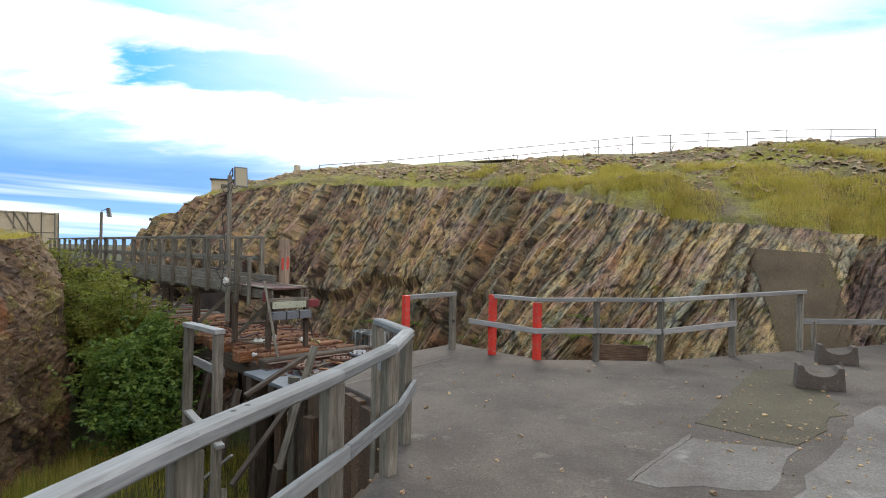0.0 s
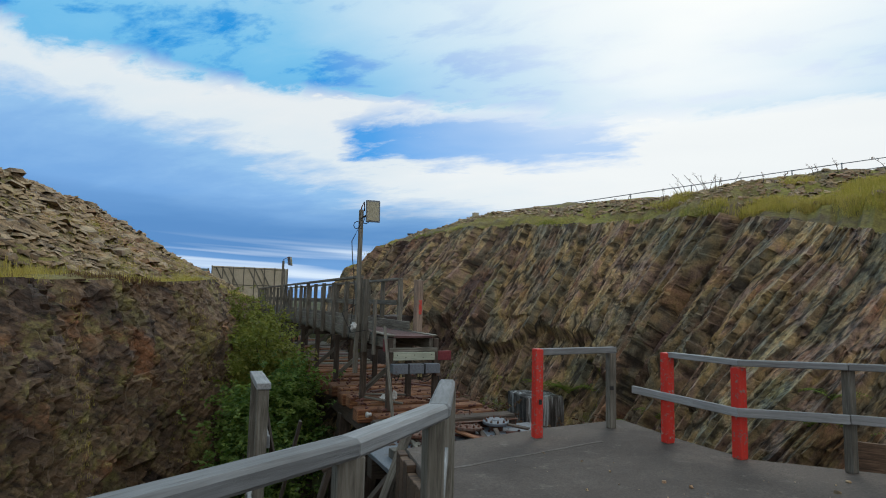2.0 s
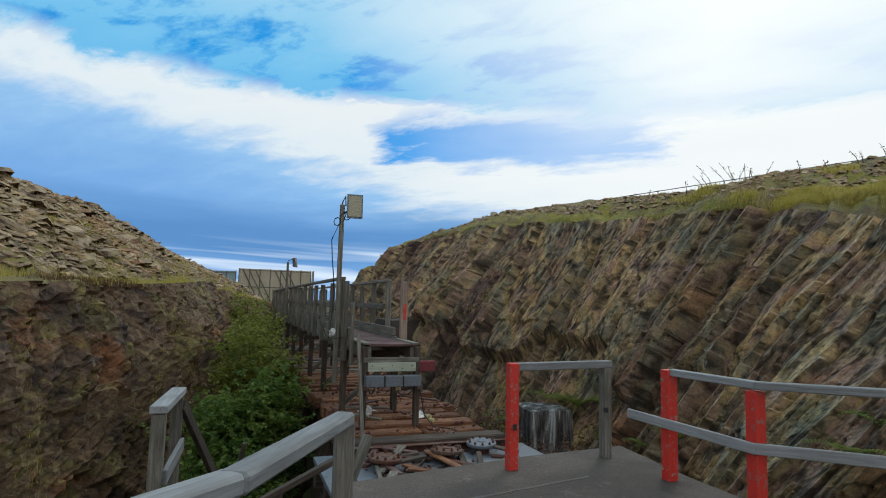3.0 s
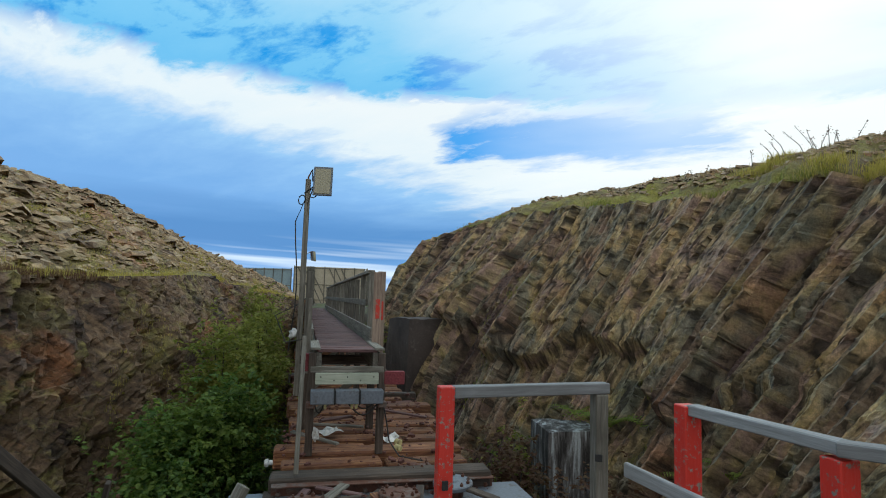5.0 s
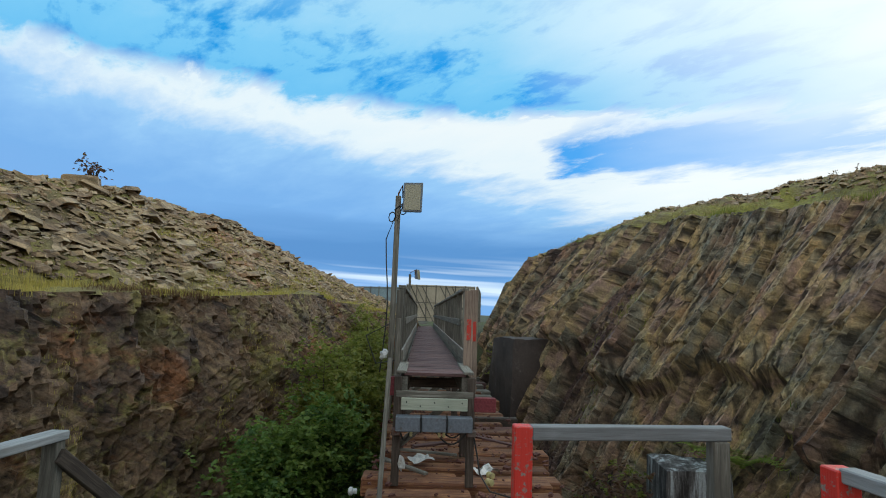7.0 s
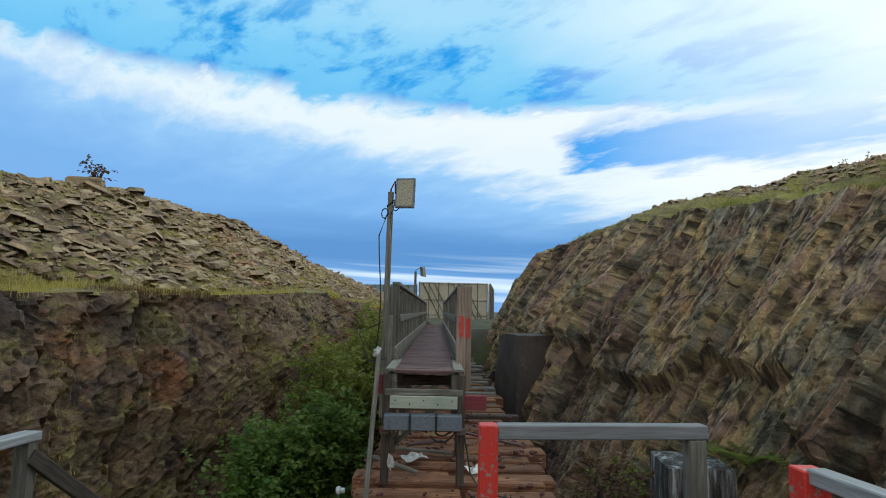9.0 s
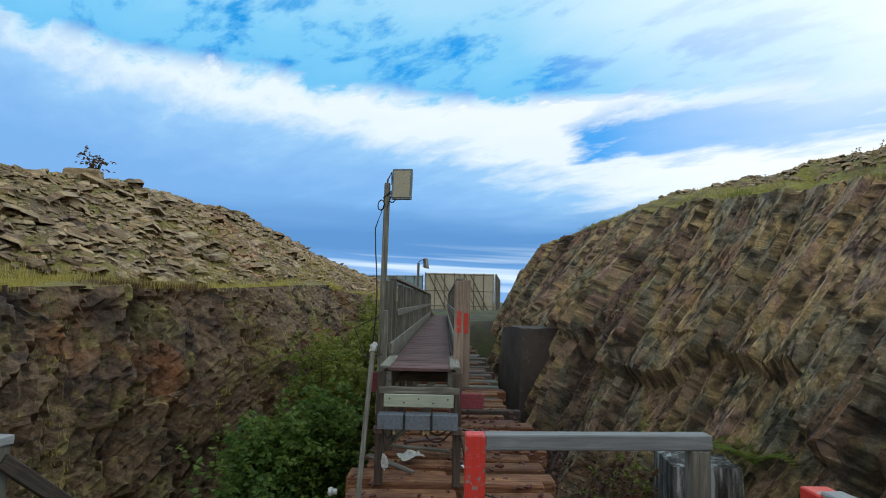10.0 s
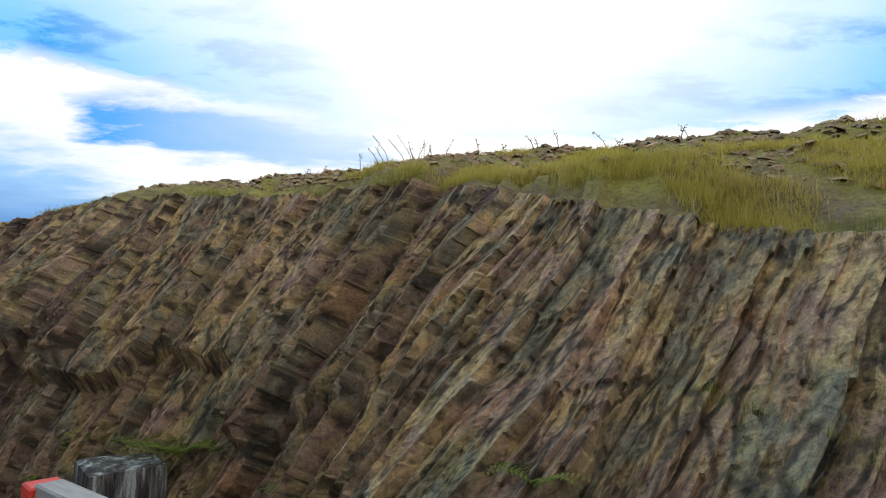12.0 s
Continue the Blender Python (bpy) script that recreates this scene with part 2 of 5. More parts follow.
def slate_mat(name, hues, crack, lichen):
    """Bedded slate: hue by slab, streaks along the beds, crack shade painted on partings, lichen."""
    a = Mat(name, 0.72)
    nt = a.nt
    at = mk(nt, "ShaderNodeAttribute", attribute_name="slab")
    sp = mk(nt, "ShaderNodeSeparateXYZ")
    nt.links.new(at.outputs["Vector"], sp.inputs[0])
    big, mid, small = sp.outputs
    uv = mk(nt, "ShaderNodeSeparateXYZ")
    nt.links.new(a.tc.outputs["UV"], uv.inputs[0])
    wob = a.noise(1.2, 2, 0.55)
    across = math_node(nt, "MULTIPLY_ADD", wob, 0.22, uv.outputs[0])

    def beds(sa, sb):
        co = mk(nt, "ShaderNodeCombineXYZ")
        nt.links.new(math_node(nt, "MULTIPLY", across, sa), co.inputs[0])
        nt.links.new(math_node(nt, "MULTIPLY", uv.outputs[1], sb), co.inputs[1])
        return co.outputs[0]

    broad = a.noise(0.55, 4, 0.55)
    h = math_node(nt, "MULTIPLY_ADD", big, 0.26, math_node(nt, "MULTIPLY_ADD", mid, 0.24, math_node(nt, "MULTIPLY_ADD", broad, 1.3, -0.42)))
    n = len(hues)
    c = ramp(nt, h, [(0.22 + 0.56 * k / (n - 1), (*v, 1)) for k, v in enumerate(hues)])
    stain = a.noise(1.0, 5, 0.65, beds(1.4, 0.45))
    c = mix(nt, ramp(nt, stain, [(0.55, g(0)), (0.70, g(0.7))]), c, crack[1])
    grow = a.noise(1.7, 8, 0.75)
    c = mix(nt, ramp(nt, grow, [(0.53, g(0)), (0.68, g(0.6))]), c, lichen)
    tone = math_node(nt, "MULTIPLY_ADD", mid, 0.35, math_node(nt, "MULTIPLY_ADD", small, 0.3, 0.66))
    tc3 = mk(nt, "ShaderNodeCombineColor")
    for k in range(3):
        nt.links.new(tone, tc3.inputs[k])
    c = mix(nt, 1.0, c, tc3.outputs[0], "MULTIPLY")
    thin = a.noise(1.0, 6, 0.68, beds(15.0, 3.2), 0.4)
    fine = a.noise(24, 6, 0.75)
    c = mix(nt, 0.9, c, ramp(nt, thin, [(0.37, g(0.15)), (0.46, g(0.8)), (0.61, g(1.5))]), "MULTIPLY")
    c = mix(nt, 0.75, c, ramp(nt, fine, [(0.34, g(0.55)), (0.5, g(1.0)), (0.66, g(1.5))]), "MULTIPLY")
    # open partings between the leaves, their shade painted dark into the colour
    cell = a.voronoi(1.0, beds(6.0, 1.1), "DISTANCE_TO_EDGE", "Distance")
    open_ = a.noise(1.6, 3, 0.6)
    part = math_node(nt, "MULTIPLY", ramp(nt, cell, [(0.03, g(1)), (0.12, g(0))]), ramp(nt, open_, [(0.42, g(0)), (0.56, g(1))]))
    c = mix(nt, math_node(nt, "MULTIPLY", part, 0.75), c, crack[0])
    a.color(c)
    hh = math_node(nt, "ADD", thin, math_node(nt, "MULTIPLY_ADD", fine, 0.45, math_node(nt, "MULTIPLY", part, -0.8)))
    a.bump(hh, 1.0, 0.045)
    return a.m


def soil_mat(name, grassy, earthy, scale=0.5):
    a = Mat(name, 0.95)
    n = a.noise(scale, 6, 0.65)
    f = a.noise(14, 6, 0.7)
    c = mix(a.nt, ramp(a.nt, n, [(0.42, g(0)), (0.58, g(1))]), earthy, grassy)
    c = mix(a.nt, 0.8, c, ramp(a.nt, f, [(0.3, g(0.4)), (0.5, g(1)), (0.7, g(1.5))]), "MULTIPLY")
    a.color(c)
    a.bump(f, 0.9, 0.06)
    return a.m


def wood_mat(name, dark, mid, light, rough=0.85, red=None):
    a = Mat(name, rough).shift()
    co = a.turned((0, 0, 0), (16, 1.0, 16))
    grain = a.noise(3.0, 6, 0.65, co, 0.6)
    c = ramp(a.nt, grain, [(0.30, (*dark, 1)), (0.50, (*mid, 1)), (0.70, (*light, 1))])
    blot = a.noise(2.2, 4, 0.6)
    c = mix(a.nt, ramp(a.nt, blot, [(0.40, g(0)), (0.70, g(0.55))]), c, dark)
    tone = ramp(a.nt, a.rnd, [(0.0, g(0.72)), (1.0, g(1.2))])
    c = mix(a.nt, 1.0, c, tone, "MULTIPLY")
    if red:
        peel = a.noise(24, 6, 0.75)
        c = mix(a.nt, ramp(a.nt, peel, [(0.39, g(0)), (0.44, g(1))]), c, red)
    a.color(c)
    a.bump(grain, 0.55, 0.008)
    return a.m


def metal_mat(name, base, rust, amount=0.5, metal=0.5, rough=0.55):
    a = Mat(name, rough, metal).shift()
    n = a.noise(6, 6, 0.7)
    c = mix(a.nt, ramp(a.nt, n, [(0.62 - 0.3 * amount, g(0)), (0.72 - 0.3 * amount, g(1))]), base, rust)
    f = a.noise(40, 4, 0.6)
    c = mix(a.nt, 0.5, c, ramp(a.nt, f, [(0.3, g(0.5)), (0.7, g(1.3))]), "MULTIPLY")
    a.color(c)
    a.bump(f, 0.3, 0.004)
    return a.m


def concrete_mat(name, base, dark, worn):
    a = Mat(name, 0.85)
    n = a.noise(0.8, 6, 0.65, None, 0.3)
    c = mix(a.nt, ramp(a.nt, n, [(0.38, g(0)), (0.62, g(1))]), base, dark)
    s = a.noise(2.6, 7, 0.7)
    c = mix(a.nt, ramp(a.nt, s, [(0.60, g(0)), (0.72, g(0.7))]), c, worn)
    f = a.noise(45, 7, 0.8)
    c = mix(a.nt, 0.8, c, ramp(a.nt, f, [(0.3, g(0.4)), (0.5, g(1)), (0.7, g(1.7))]), "MULTIPLY")
    scuff = a.noise(7, 7, 0.75, None, 0.8)
    c = mix(a.nt, ramp(a.nt, scuff, [(0.60, g(0)), (0.70, g(0.55))]), c, worn)
    c = mix(a.nt, ramp(a.nt, scuff, [(0.28, g(0.6)), (0.38, g(0))]), c, dark)
    a.color(c)
    a.bump(math_node(a.nt, "ADD", f, math_node(a.nt, "MULTIPLY", s, 1.5)), 0.6, 0.012)
    return a.m


def streaked_mat(name, pale, dark):
    """Old concrete with dark runs down its sides."""
    a = Mat(name, 0.85)
    runs = a.noise(1.0, 6, 0.7, a.turned((0, 0, 0), (7, 7, 0.7)))
    c = ramp(a.nt, runs, [(0.42, (*dark, 1)), (0.53, (0.16, 0.15, 0.145, 1)), (0.62, (*pale, 1))])
    f = a.noise(40, 5, 0.75)
    c = mix(a.nt, 0.7, c, ramp(a.nt, f, [(0.3, g(0.45)), (0.7, g(1.4))]), "MULTIPLY")
    a.color(c)
    a.bump(f, 0.6, 0.015)
    return a.m


def leaf_mat(name, c1, c2, c3):
    a = Mat(name, 0.6)
    ge = mk(a.nt, "ShaderNodeNewGeometry")
    c = ramp(a.nt, ge.outputs["Random Per Island"], [(0.0, (*c1, 1)), (0.6, (*c2, 1)), (1.0, (*c3, 1))])
    n = a.noise(0.8, 3, 0.6)
    c = mix(a.nt, ramp(a.nt, n, [(0.45, g(0)), (0.65, g(0.6))]), c, c3)
    a.color(c)
    a.b.inputs["Subsurface Weight"].default_value = 0.0
    tr = mk(a.nt, "ShaderNodeBsdfTranslucent")
    a.nt.links.new(c, tr.inputs[0])
    ms = mk(a.nt, "ShaderNodeMixShader")
    ms.inputs[0].default_value = 0.5
    a.nt.links.new(a.b.outputs[0], ms.inputs[1])
    a.nt.links.new(tr.outputs[0], ms.inputs[2])
    a.nt.links.new(ms.outputs[0], a.nt.nodes["Material Output"].inputs[0])
    return a.m


build_sky()
sun = new("sun", bpy.data.lights.new("sun", "SUN"))
sun.data.energy, sun.data.angle, sun.data.color = 0.7, radians(20), (1.0, 0.95, 0.87)
sun.matrix_world = look(SUN_DIR * 60, (0, 0, 0))

M = dict(
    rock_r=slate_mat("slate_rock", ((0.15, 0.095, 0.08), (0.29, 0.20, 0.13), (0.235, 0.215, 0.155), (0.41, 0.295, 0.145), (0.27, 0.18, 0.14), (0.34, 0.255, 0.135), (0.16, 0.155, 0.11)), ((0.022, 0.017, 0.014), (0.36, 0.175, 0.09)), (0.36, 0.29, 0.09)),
    rock_l=rock_mat("dark_rock", ((0.020, 0.013, 0.010), (0.090, 0.055, 0.037), (0.18, 0.11, 0.06), (0.13, 0.082, 0.052), (0.28, 0.185, 0.09), (0.30, 0.115, 0.04), (0.19, 0.155, 0.06)), (0.2, 0.45, 0.87), (0.1, 0.87, -0.45), (2.2, 1.6), 1.0, (12, 6, 9), 0.06),
    hill=soil_mat("grassy_slope", (0.27, 0.245, 0.05), (0.17, 0.13, 0.075), 0.6),
    scree=soil_mat("scree_soil", (0.25, 0.21, 0.06), (0.17, 0.125, 0.075), 0.4),
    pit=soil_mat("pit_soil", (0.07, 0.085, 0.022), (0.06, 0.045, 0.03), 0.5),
    stone=rock_mat("loose_stone", ((0.07, 0.046, 0.032), (0.22, 0.15, 0.095), (0.41, 0.29, 0.16), (0.29, 0.22, 0.15), (0.53, 0.39, 0.22), (0.36, 0.18, 0.09), (0.31, 0.25, 0.12)), (0.3, 0.3, 0.9), (1, 0, 0.0), (6, 5), 0.2),
    floor=concrete_mat("worn_concrete", (0.110, 0.088, 0.074), (0.060, 0.047, 0.040), (0.22, 0.19, 0.165)),
    pale=concrete_mat("pale_concrete", (0.18, 0.165, 0.15), (0.10, 0.085, 0.075), (0.28, 0.265, 0.25)),
    gravel=concrete_mat("gravel", (0.085, 0.068, 0.038), (0.055, 0.043, 0.025), (0.14, 0.115, 0.075)),
    mortar=concrete_mat("brown_mortar", (0.115, 0.085, 0.05), (0.07, 0.05, 0.03), (0.15, 0.125, 0.06)),
    block=streaked_mat("stained_concrete", (0.46, 0.49, 0.50), (0.035, 0.03, 0.028)),
    darkblock=concrete_mat("dark_concrete", (0.095, 0.074, 0.065), (0.05, 0.038, 0.035), (0.22, 0.19, 0.17)),
    grey=wood_mat("weathered_timber", (0.075, 0.066, 0.052), (0.18, 0.165, 0.135), (0.30, 0.28, 0.24)),
    rail=wood_mat("silvered_timber", (0.17, 0.17, 0.168), (0.25, 0.255, 0.26), (0.33, 0.335, 0.34)),
    brown=wood_mat("dark_timber", (0.030, 0.022, 0.017), (0.075, 0.055, 0.042), (0.14, 0.105, 0.08)),
    sleeper=wood_mat("rust_stained_timber", (0.055, 0.022, 0.013), (0.21, 0.082, 0.038), (0.46, 0.25, 0.10)),
    redearth=wood_mat("dark_red_timber", (0.04, 0.014, 0.012), (0.11, 0.04, 0.03), (0.20, 0.09, 0.065)),
    deck=wood_mat("purple_brown_plank", (0.045, 0.022, 0.021), (0.13, 0.066, 0.062), (0.24, 0.15, 0.14)),
    gate=wood_mat("bleached_board", (0.16, 0.11, 0.085), (0.31, 0.23, 0.175), (0.42, 0.33, 0.26)),
    pile=wood_mat("stained_pile", (0.03, 0.022, 0.018), (0.11, 0.065, 0.04), (0.22, 0.14, 0.085)),
    red=wood_mat("red_painted_timber", (0.14, 0.12, 0.10), (0.30, 0.27, 0.23), (0.42, 0.38, 0.33), 0.5, (0.62, 0.035, 0.022)),
    redflake=wood_mat("flaking_red_paint", (0.20, 0.13, 0.10), (0.33, 0.24, 0.18), (0.42, 0.33, 0.26), 0.6, (0.62, 0.05, 0.03)),
    redworn=wood_mat("worn_red_timber", (0.08, 0.018, 0.02), (0.17, 0.028, 0.035), (0.24, 0.055, 0.06)),
    green=wood_mat("pale_green_board", (0.30, 0.33, 0.26), (0.45, 0.47, 0.36), (0.52, 0.54, 0.44), 0.6),
    steel=metal_mat("grey_steel", (0.17, 0.19, 0.22), (0.10, 0.075, 0.06), 0.15, 0.2),
    rust=metal_mat("rusty_steel", (0.16, 0.12, 0.10), (0.13, 0.055, 0.035), 0.7, 0.3, 0.7),
    black=metal_mat("black_rubber", (0.02, 0.02, 0.02), (0.03, 0.03, 0.03), 0.3, 0.0, 0.6),
    white=metal_mat("white_plastic", (0.55, 0.55, 0.53), (0.36, 0.33, 0.28), 0.2, 0.0, 0.4),
    yellow=metal_mat("yellowed_plastic", (0.55, 0.48, 0.22), (0.35, 0.3, 0.16), 0.3, 0.0, 0.5),
    panel=concrete_mat("beige_panel", (0.52, 0.45, 0.34), (0.44, 0.38, 0.28), (0.58, 0.52, 0.41)),
    bluepanel=concrete_mat("blue_grey_panel", (0.30, 0.40, 0.44), (0.24, 0.32, 0.36), (0.38, 0.47, 0.50)),
    grass=leaf_mat("dry_grass", (0.34, 0.32, 0.045), (0.50, 0.42, 0.08), (0.58, 0.46, 0.15)),
    straw=leaf_mat("straw_grass", (0.24, 0.20, 0.06), (0.33, 0.26, 0.10), (0.40, 0.31, 0.15)),
    greengrass=leaf_mat("green_grass", (0.12, 0.17, 0.025), (0.22, 0.25, 0.04), (0.32, 0.29, 0.06)),
    leaf=leaf_mat("bush_leaf", (0.045, 0.10, 0.02), (0.11, 0.20, 0.036), (0.23, 0.30, 0.055)),
    yleaf=leaf_mat("yellow_green_leaf", (0.11, 0.15, 0.022), (0.21, 0.24, 0.04), (0.33, 0.32, 0.07)),
    fern=leaf_mat("fern_leaf", (0.10, 0.16, 0.02), (0.18, 0.25, 0.03), (0.28, 0.30, 0.05)),
    heather=leaf_mat("russet_scrub", (0.10, 0.045, 0.025), (0.15, 0.075, 0.04), (0.18, 0.12, 0.06)),
    bark=wood_mat("bark", (0.03, 0.022, 0.016), (0.07, 0.055, 0.04), (0.11, 0.09, 0.07)),
)


def glass_mat():
    a = Mat("lamp_glass", 0.12)
    a.b.inputs["Base Color"].default_value = (0.33, 0.30, 0.20, 1)
    a.b.inputs["Specular IOR Level"].default_value = 0.7
    n = a.noise(30, 2)
    a.bump(n, 0.1, 0.002)
    return a.m


M["glass"] = glass_mat()


# ---- building helpers ----
WORLD = {}


def thing(name, m, label, category, group="", kind=""):
    e = new(name)
    e.empty_display_size = 0.1
    e.matrix_basis = m
    WORLD[e] = m.copy()
    return tagged(e, label, category, group, kind)


def place(ob, parent, m):
    """Puts ob at the world pose m, as a child of parent where one is given."""
    WORLD[ob] = m.copy()
    if parent is not None:
        ob.parent = parent
        ob.matrix_basis = WORLD[parent].inverted() @ m
    else:
        ob.matrix_basis = m
    return ob


def mesh_of(name, verts, faces, material, smooth=False):
    me = bpy.data.meshes.new(name)
    me.from_pydata([tuple(v) for v in verts], [], faces)
    me.materials.append(material)
    if smooth:
        me.polygons.foreach_set("use_smooth", [True] * len(me.polygons))
    me.update()
    return me


def chamfer_box(sx, sy, sz, c):
    """A box with cut edges about its own centre: points and faces."""
    vs, idx = [], {}
    for i in (-1, 1):
        for j in (-1, 1):
            for k in (-1, 1):
                for ax in range(3):
                    p = [i * (sx / 2 - c), j * (sy / 2 - c), k * (sz / 2 - c)]
                    p[ax] = (i, j, k)[ax] * (sx, sy, sz)[ax] / 2
                    idx[i, j, k, ax] = len(vs)
                    vs.append(p)
    fs = []
    for ax in range(3):
        o1, o2 = (ax + 1) % 3, (ax + 2) % 3
        for sgn in (-1, 1):
            loop = []
            for a, b in ((-1, -1), (1, -1), (1, 1), (-1, 1)):
                key = [0, 0, 0]
                key[ax], key[o1], key[o2] = sgn, a, b
                loop.append(idx[(*key, ax)])
            fs.append(loop if sgn > 0 else loop[::-1])
        for a in (-1, 1):
            for b in (-1, 1):
                k0, k1 = [0, 0, 0], [0, 0, 0]
                k0[ax], k1[ax] = -1, 1
                k0[o1] = k1[o1] = a
                k0[o2] = k1[o2] = b
                q = [idx[(*k0, o1)], idx[(*k1, o1)], idx[(*k1, o2)], idx[(*k0, o2)]]
                fs.append(q if a * b > 0 else q[::-1])
    for i in (-1, 1):
        for j in (-1, 1):
            for k in (-1, 1):
                t = [idx[i, j, k, 0], idx[i, j, k, 1], idx[i, j, k, 2]]
                fs.append(t if i * j * k > 0 else t[::-1])
    return vs, fs


BOXES = {}


def box(name, parent, m, size, material, label="", c=0.006):
    key = (*[round(s, 3) for s in size], material.name, c)
    if key not in BOXES:
        BOXES[key] = mesh_of(name, *chamfer_box(*size, min(c, min(size) * 0.3)), material)
    ob = place(new(name, BOXES[key]), parent, m)
    return tagged(ob, label)


def beam(name, parent, p, q, w, h, material, label="", roll=0.0, c=0.006):
    """A squared timber from p to q, w wide and h high."""
    p, q = Vector(p), Vector(q)
    d = q - p
    y = d.normalized()
    ref = Vector((0, 0, 1)) if abs(y.z) < 0.95 else Vector((0.7, 0.72, 0))
    x = y.cross(ref).normalized()
    z = x.cross(y)
    m = Matrix.Translation((p + q) / 2) @ Matrix((x, y, z)).transposed().to_4x4() @ pose(0, 0, 0, 0, roll, 0)
    return box(name, parent, m, (w, d.length, h), material, label, c)


def tube(name, parent, pts, r, material, label="", sides=8, taper=None, cap=True):
    """A round bar or cable through points, in world metres."""
    pts = [Vector(p) for p in pts]
    base = pts[0].copy()
    vs, fs = [], []
    for i, p in enumerate(pts):
        t = (pts[min(i + 1, len(pts) - 1)] - pts[max(i - 1, 0)]).normalized()
        ref = Vector((0, 0, 1)) if abs(t.z) < 0.9 else Vector((1, 0, 0))
        a = t.cross(ref).normalized()
        b = t.cross(a)
        rr = r if taper is None else r + (taper - r) * i / (len(pts) - 1)
        for k in range(sides):
            an = 2 * math.pi * k / sides
            vs.append(p - base + (a * math.cos(an) + b * math.sin(an)) * rr)
    for i in range(len(pts) - 1):
        for k in range(sides):
            k2 = (k + 1) % sides
            fs.append([i * sides + k, i * sides + k2, (i + 1) * sides + k2, (i + 1) * sides + k])
    if cap:
        fs.append(list(range(sides))[::-1])
        fs.append([(len(pts) - 1) * sides + k for k in range(sides)])
    ob = place(new(name, mesh_of(name, vs, fs, material, sides > 6)), parent, Matrix.Translation(base))
    return tagged(ob, label)


def lathe(name, parent, m, prof, material, label="", sides=20):
    """A turned body: prof is a list of radius and height."""
    vs, fs = [], []
    for r, z in prof:
        for k in range(sides):
            a = 2 * math.pi * k / sides
            vs.append((r * math.cos(a), r * math.sin(a), z))
    for i in range(len(prof) - 1):
        for k in range(sides):
            k2 = (k + 1) % sides
            fs.append([i * sides + k, i * sides + k2, (i + 1) * sides + k2, (i + 1) * sides + k])
    fs.append(list(range(sides))[::-1])
    fs.append([(len(prof) - 1) * sides + k for k in range(sides)])
    return tagged(place(new(name, mesh_of(name, vs, fs, material)), parent, m), label)


# ---- rock: stepped plates of slate ----
def cell_hash(i, j, k):
    a = np.sin(i * 127.1 + j * 311.7 + k * 74.7 + 0.37) * 43758.5453
    return a - np.floor(a)


def plates(p, q, seed):
    """Cells over p, q: each point's cell value, its offset from the cell's middle and two tilts."""
    ip, iq = np.floor(p), np.floor(q)
    best = np.full(p.shape, 1e9)
    val, dx, dy, t1, t2 = (np.zeros(p.shape) for _ in range(5))
    for a in (-1, 0, 1):
        for b in (-1, 0, 1):
            ci, cj = ip + a, iq + b
            cx = ci + 0.1 + 0.8 * cell_hash(ci, cj, seed)
            cy = cj + 0.1 + 0.8 * cell_hash(ci, cj, seed + 1)
            d = np.abs(p - cx) * 1.1 + np.abs(q - cy) * 0.9
            m = d < best
            best = np.where(m, d, best)
            val = np.where(m, cell_hash(ci, cj, seed + 2), val)
            dx, dy = np.where(m, p - cx, dx), np.where(m, q - cy, dy)
            t1 = np.where(m, cell_hash(ci, cj, seed + 3) - 0.5, t1)
            t2 = np.where(m, cell_hash(ci, cj, seed + 4) - 0.5, t2)
    return val - 0.5, dx, dy, t1, t2


def slabs(p, q, wp, wq, seed):
    """Overlapping slabs: rows across p, broken along q; each slab's number, place and tilts."""
    p = p / wp + 0.30 * soft_noise(q / wq * 2.1, p / wp * 0.6, seed + 5) + 0.10 * soft_noise(q / wq * 7.0, p / wp, seed + 6)
    edge = lambda i: i + 0.75 * (cell_hash(i, i * 0, seed) - 0.5)
    i = np.floor(p)
    i = np.where(p < edge(i), i - 1, np.where(p >= edge(i + 1), i + 1, i))
    dx = (p - edge(i)) / (edge(i + 1) - edge(i)) - 0.5
    y = q / wq * (0.7 + 0.6 * cell_hash(i, i * 0, seed + 7)) + 9.7 * cell_hash(i, i * 0, seed + 1) + dx * (cell_hash(i, i * 0, seed + 3) - 0.2) * 0.9
    j = np.floor(y)
    cut = j + 0.5 * (cell_hash(i, j, seed + 8) - 0.5)
    j = np.where(y < cut, j - 1, j)
    v = 0.75 * cell_hash(i, i * 0, seed + 2) + 0.25 * cell_hash(i, j, seed + 2)
    return v - 0.5, dx, y - j - 0.5, 0.7 * cell_hash(i, i * 0, seed + 4) + 0.3 * cell_hash(i, j, seed + 4), cell_hash(i, j, seed + 9) - 0.5


def soft_noise(x, y, seed):
    ix, iy = np.floor(x), np.floor(y)
    fx, fy = x - ix, y - iy
    fx, fy = fx * fx * (3 - 2 * fx), fy * fy * (3 - 2 * fy)
    h = lambda a, b: cell_hash(ix + a, iy + b, seed)
    return (h(0, 0) * (1 - fx) + h(1, 0) * fx) * (1 - fy) + (h(0, 1) * (1 - fx) + h(1, 1) * fx) * fy - 0.5


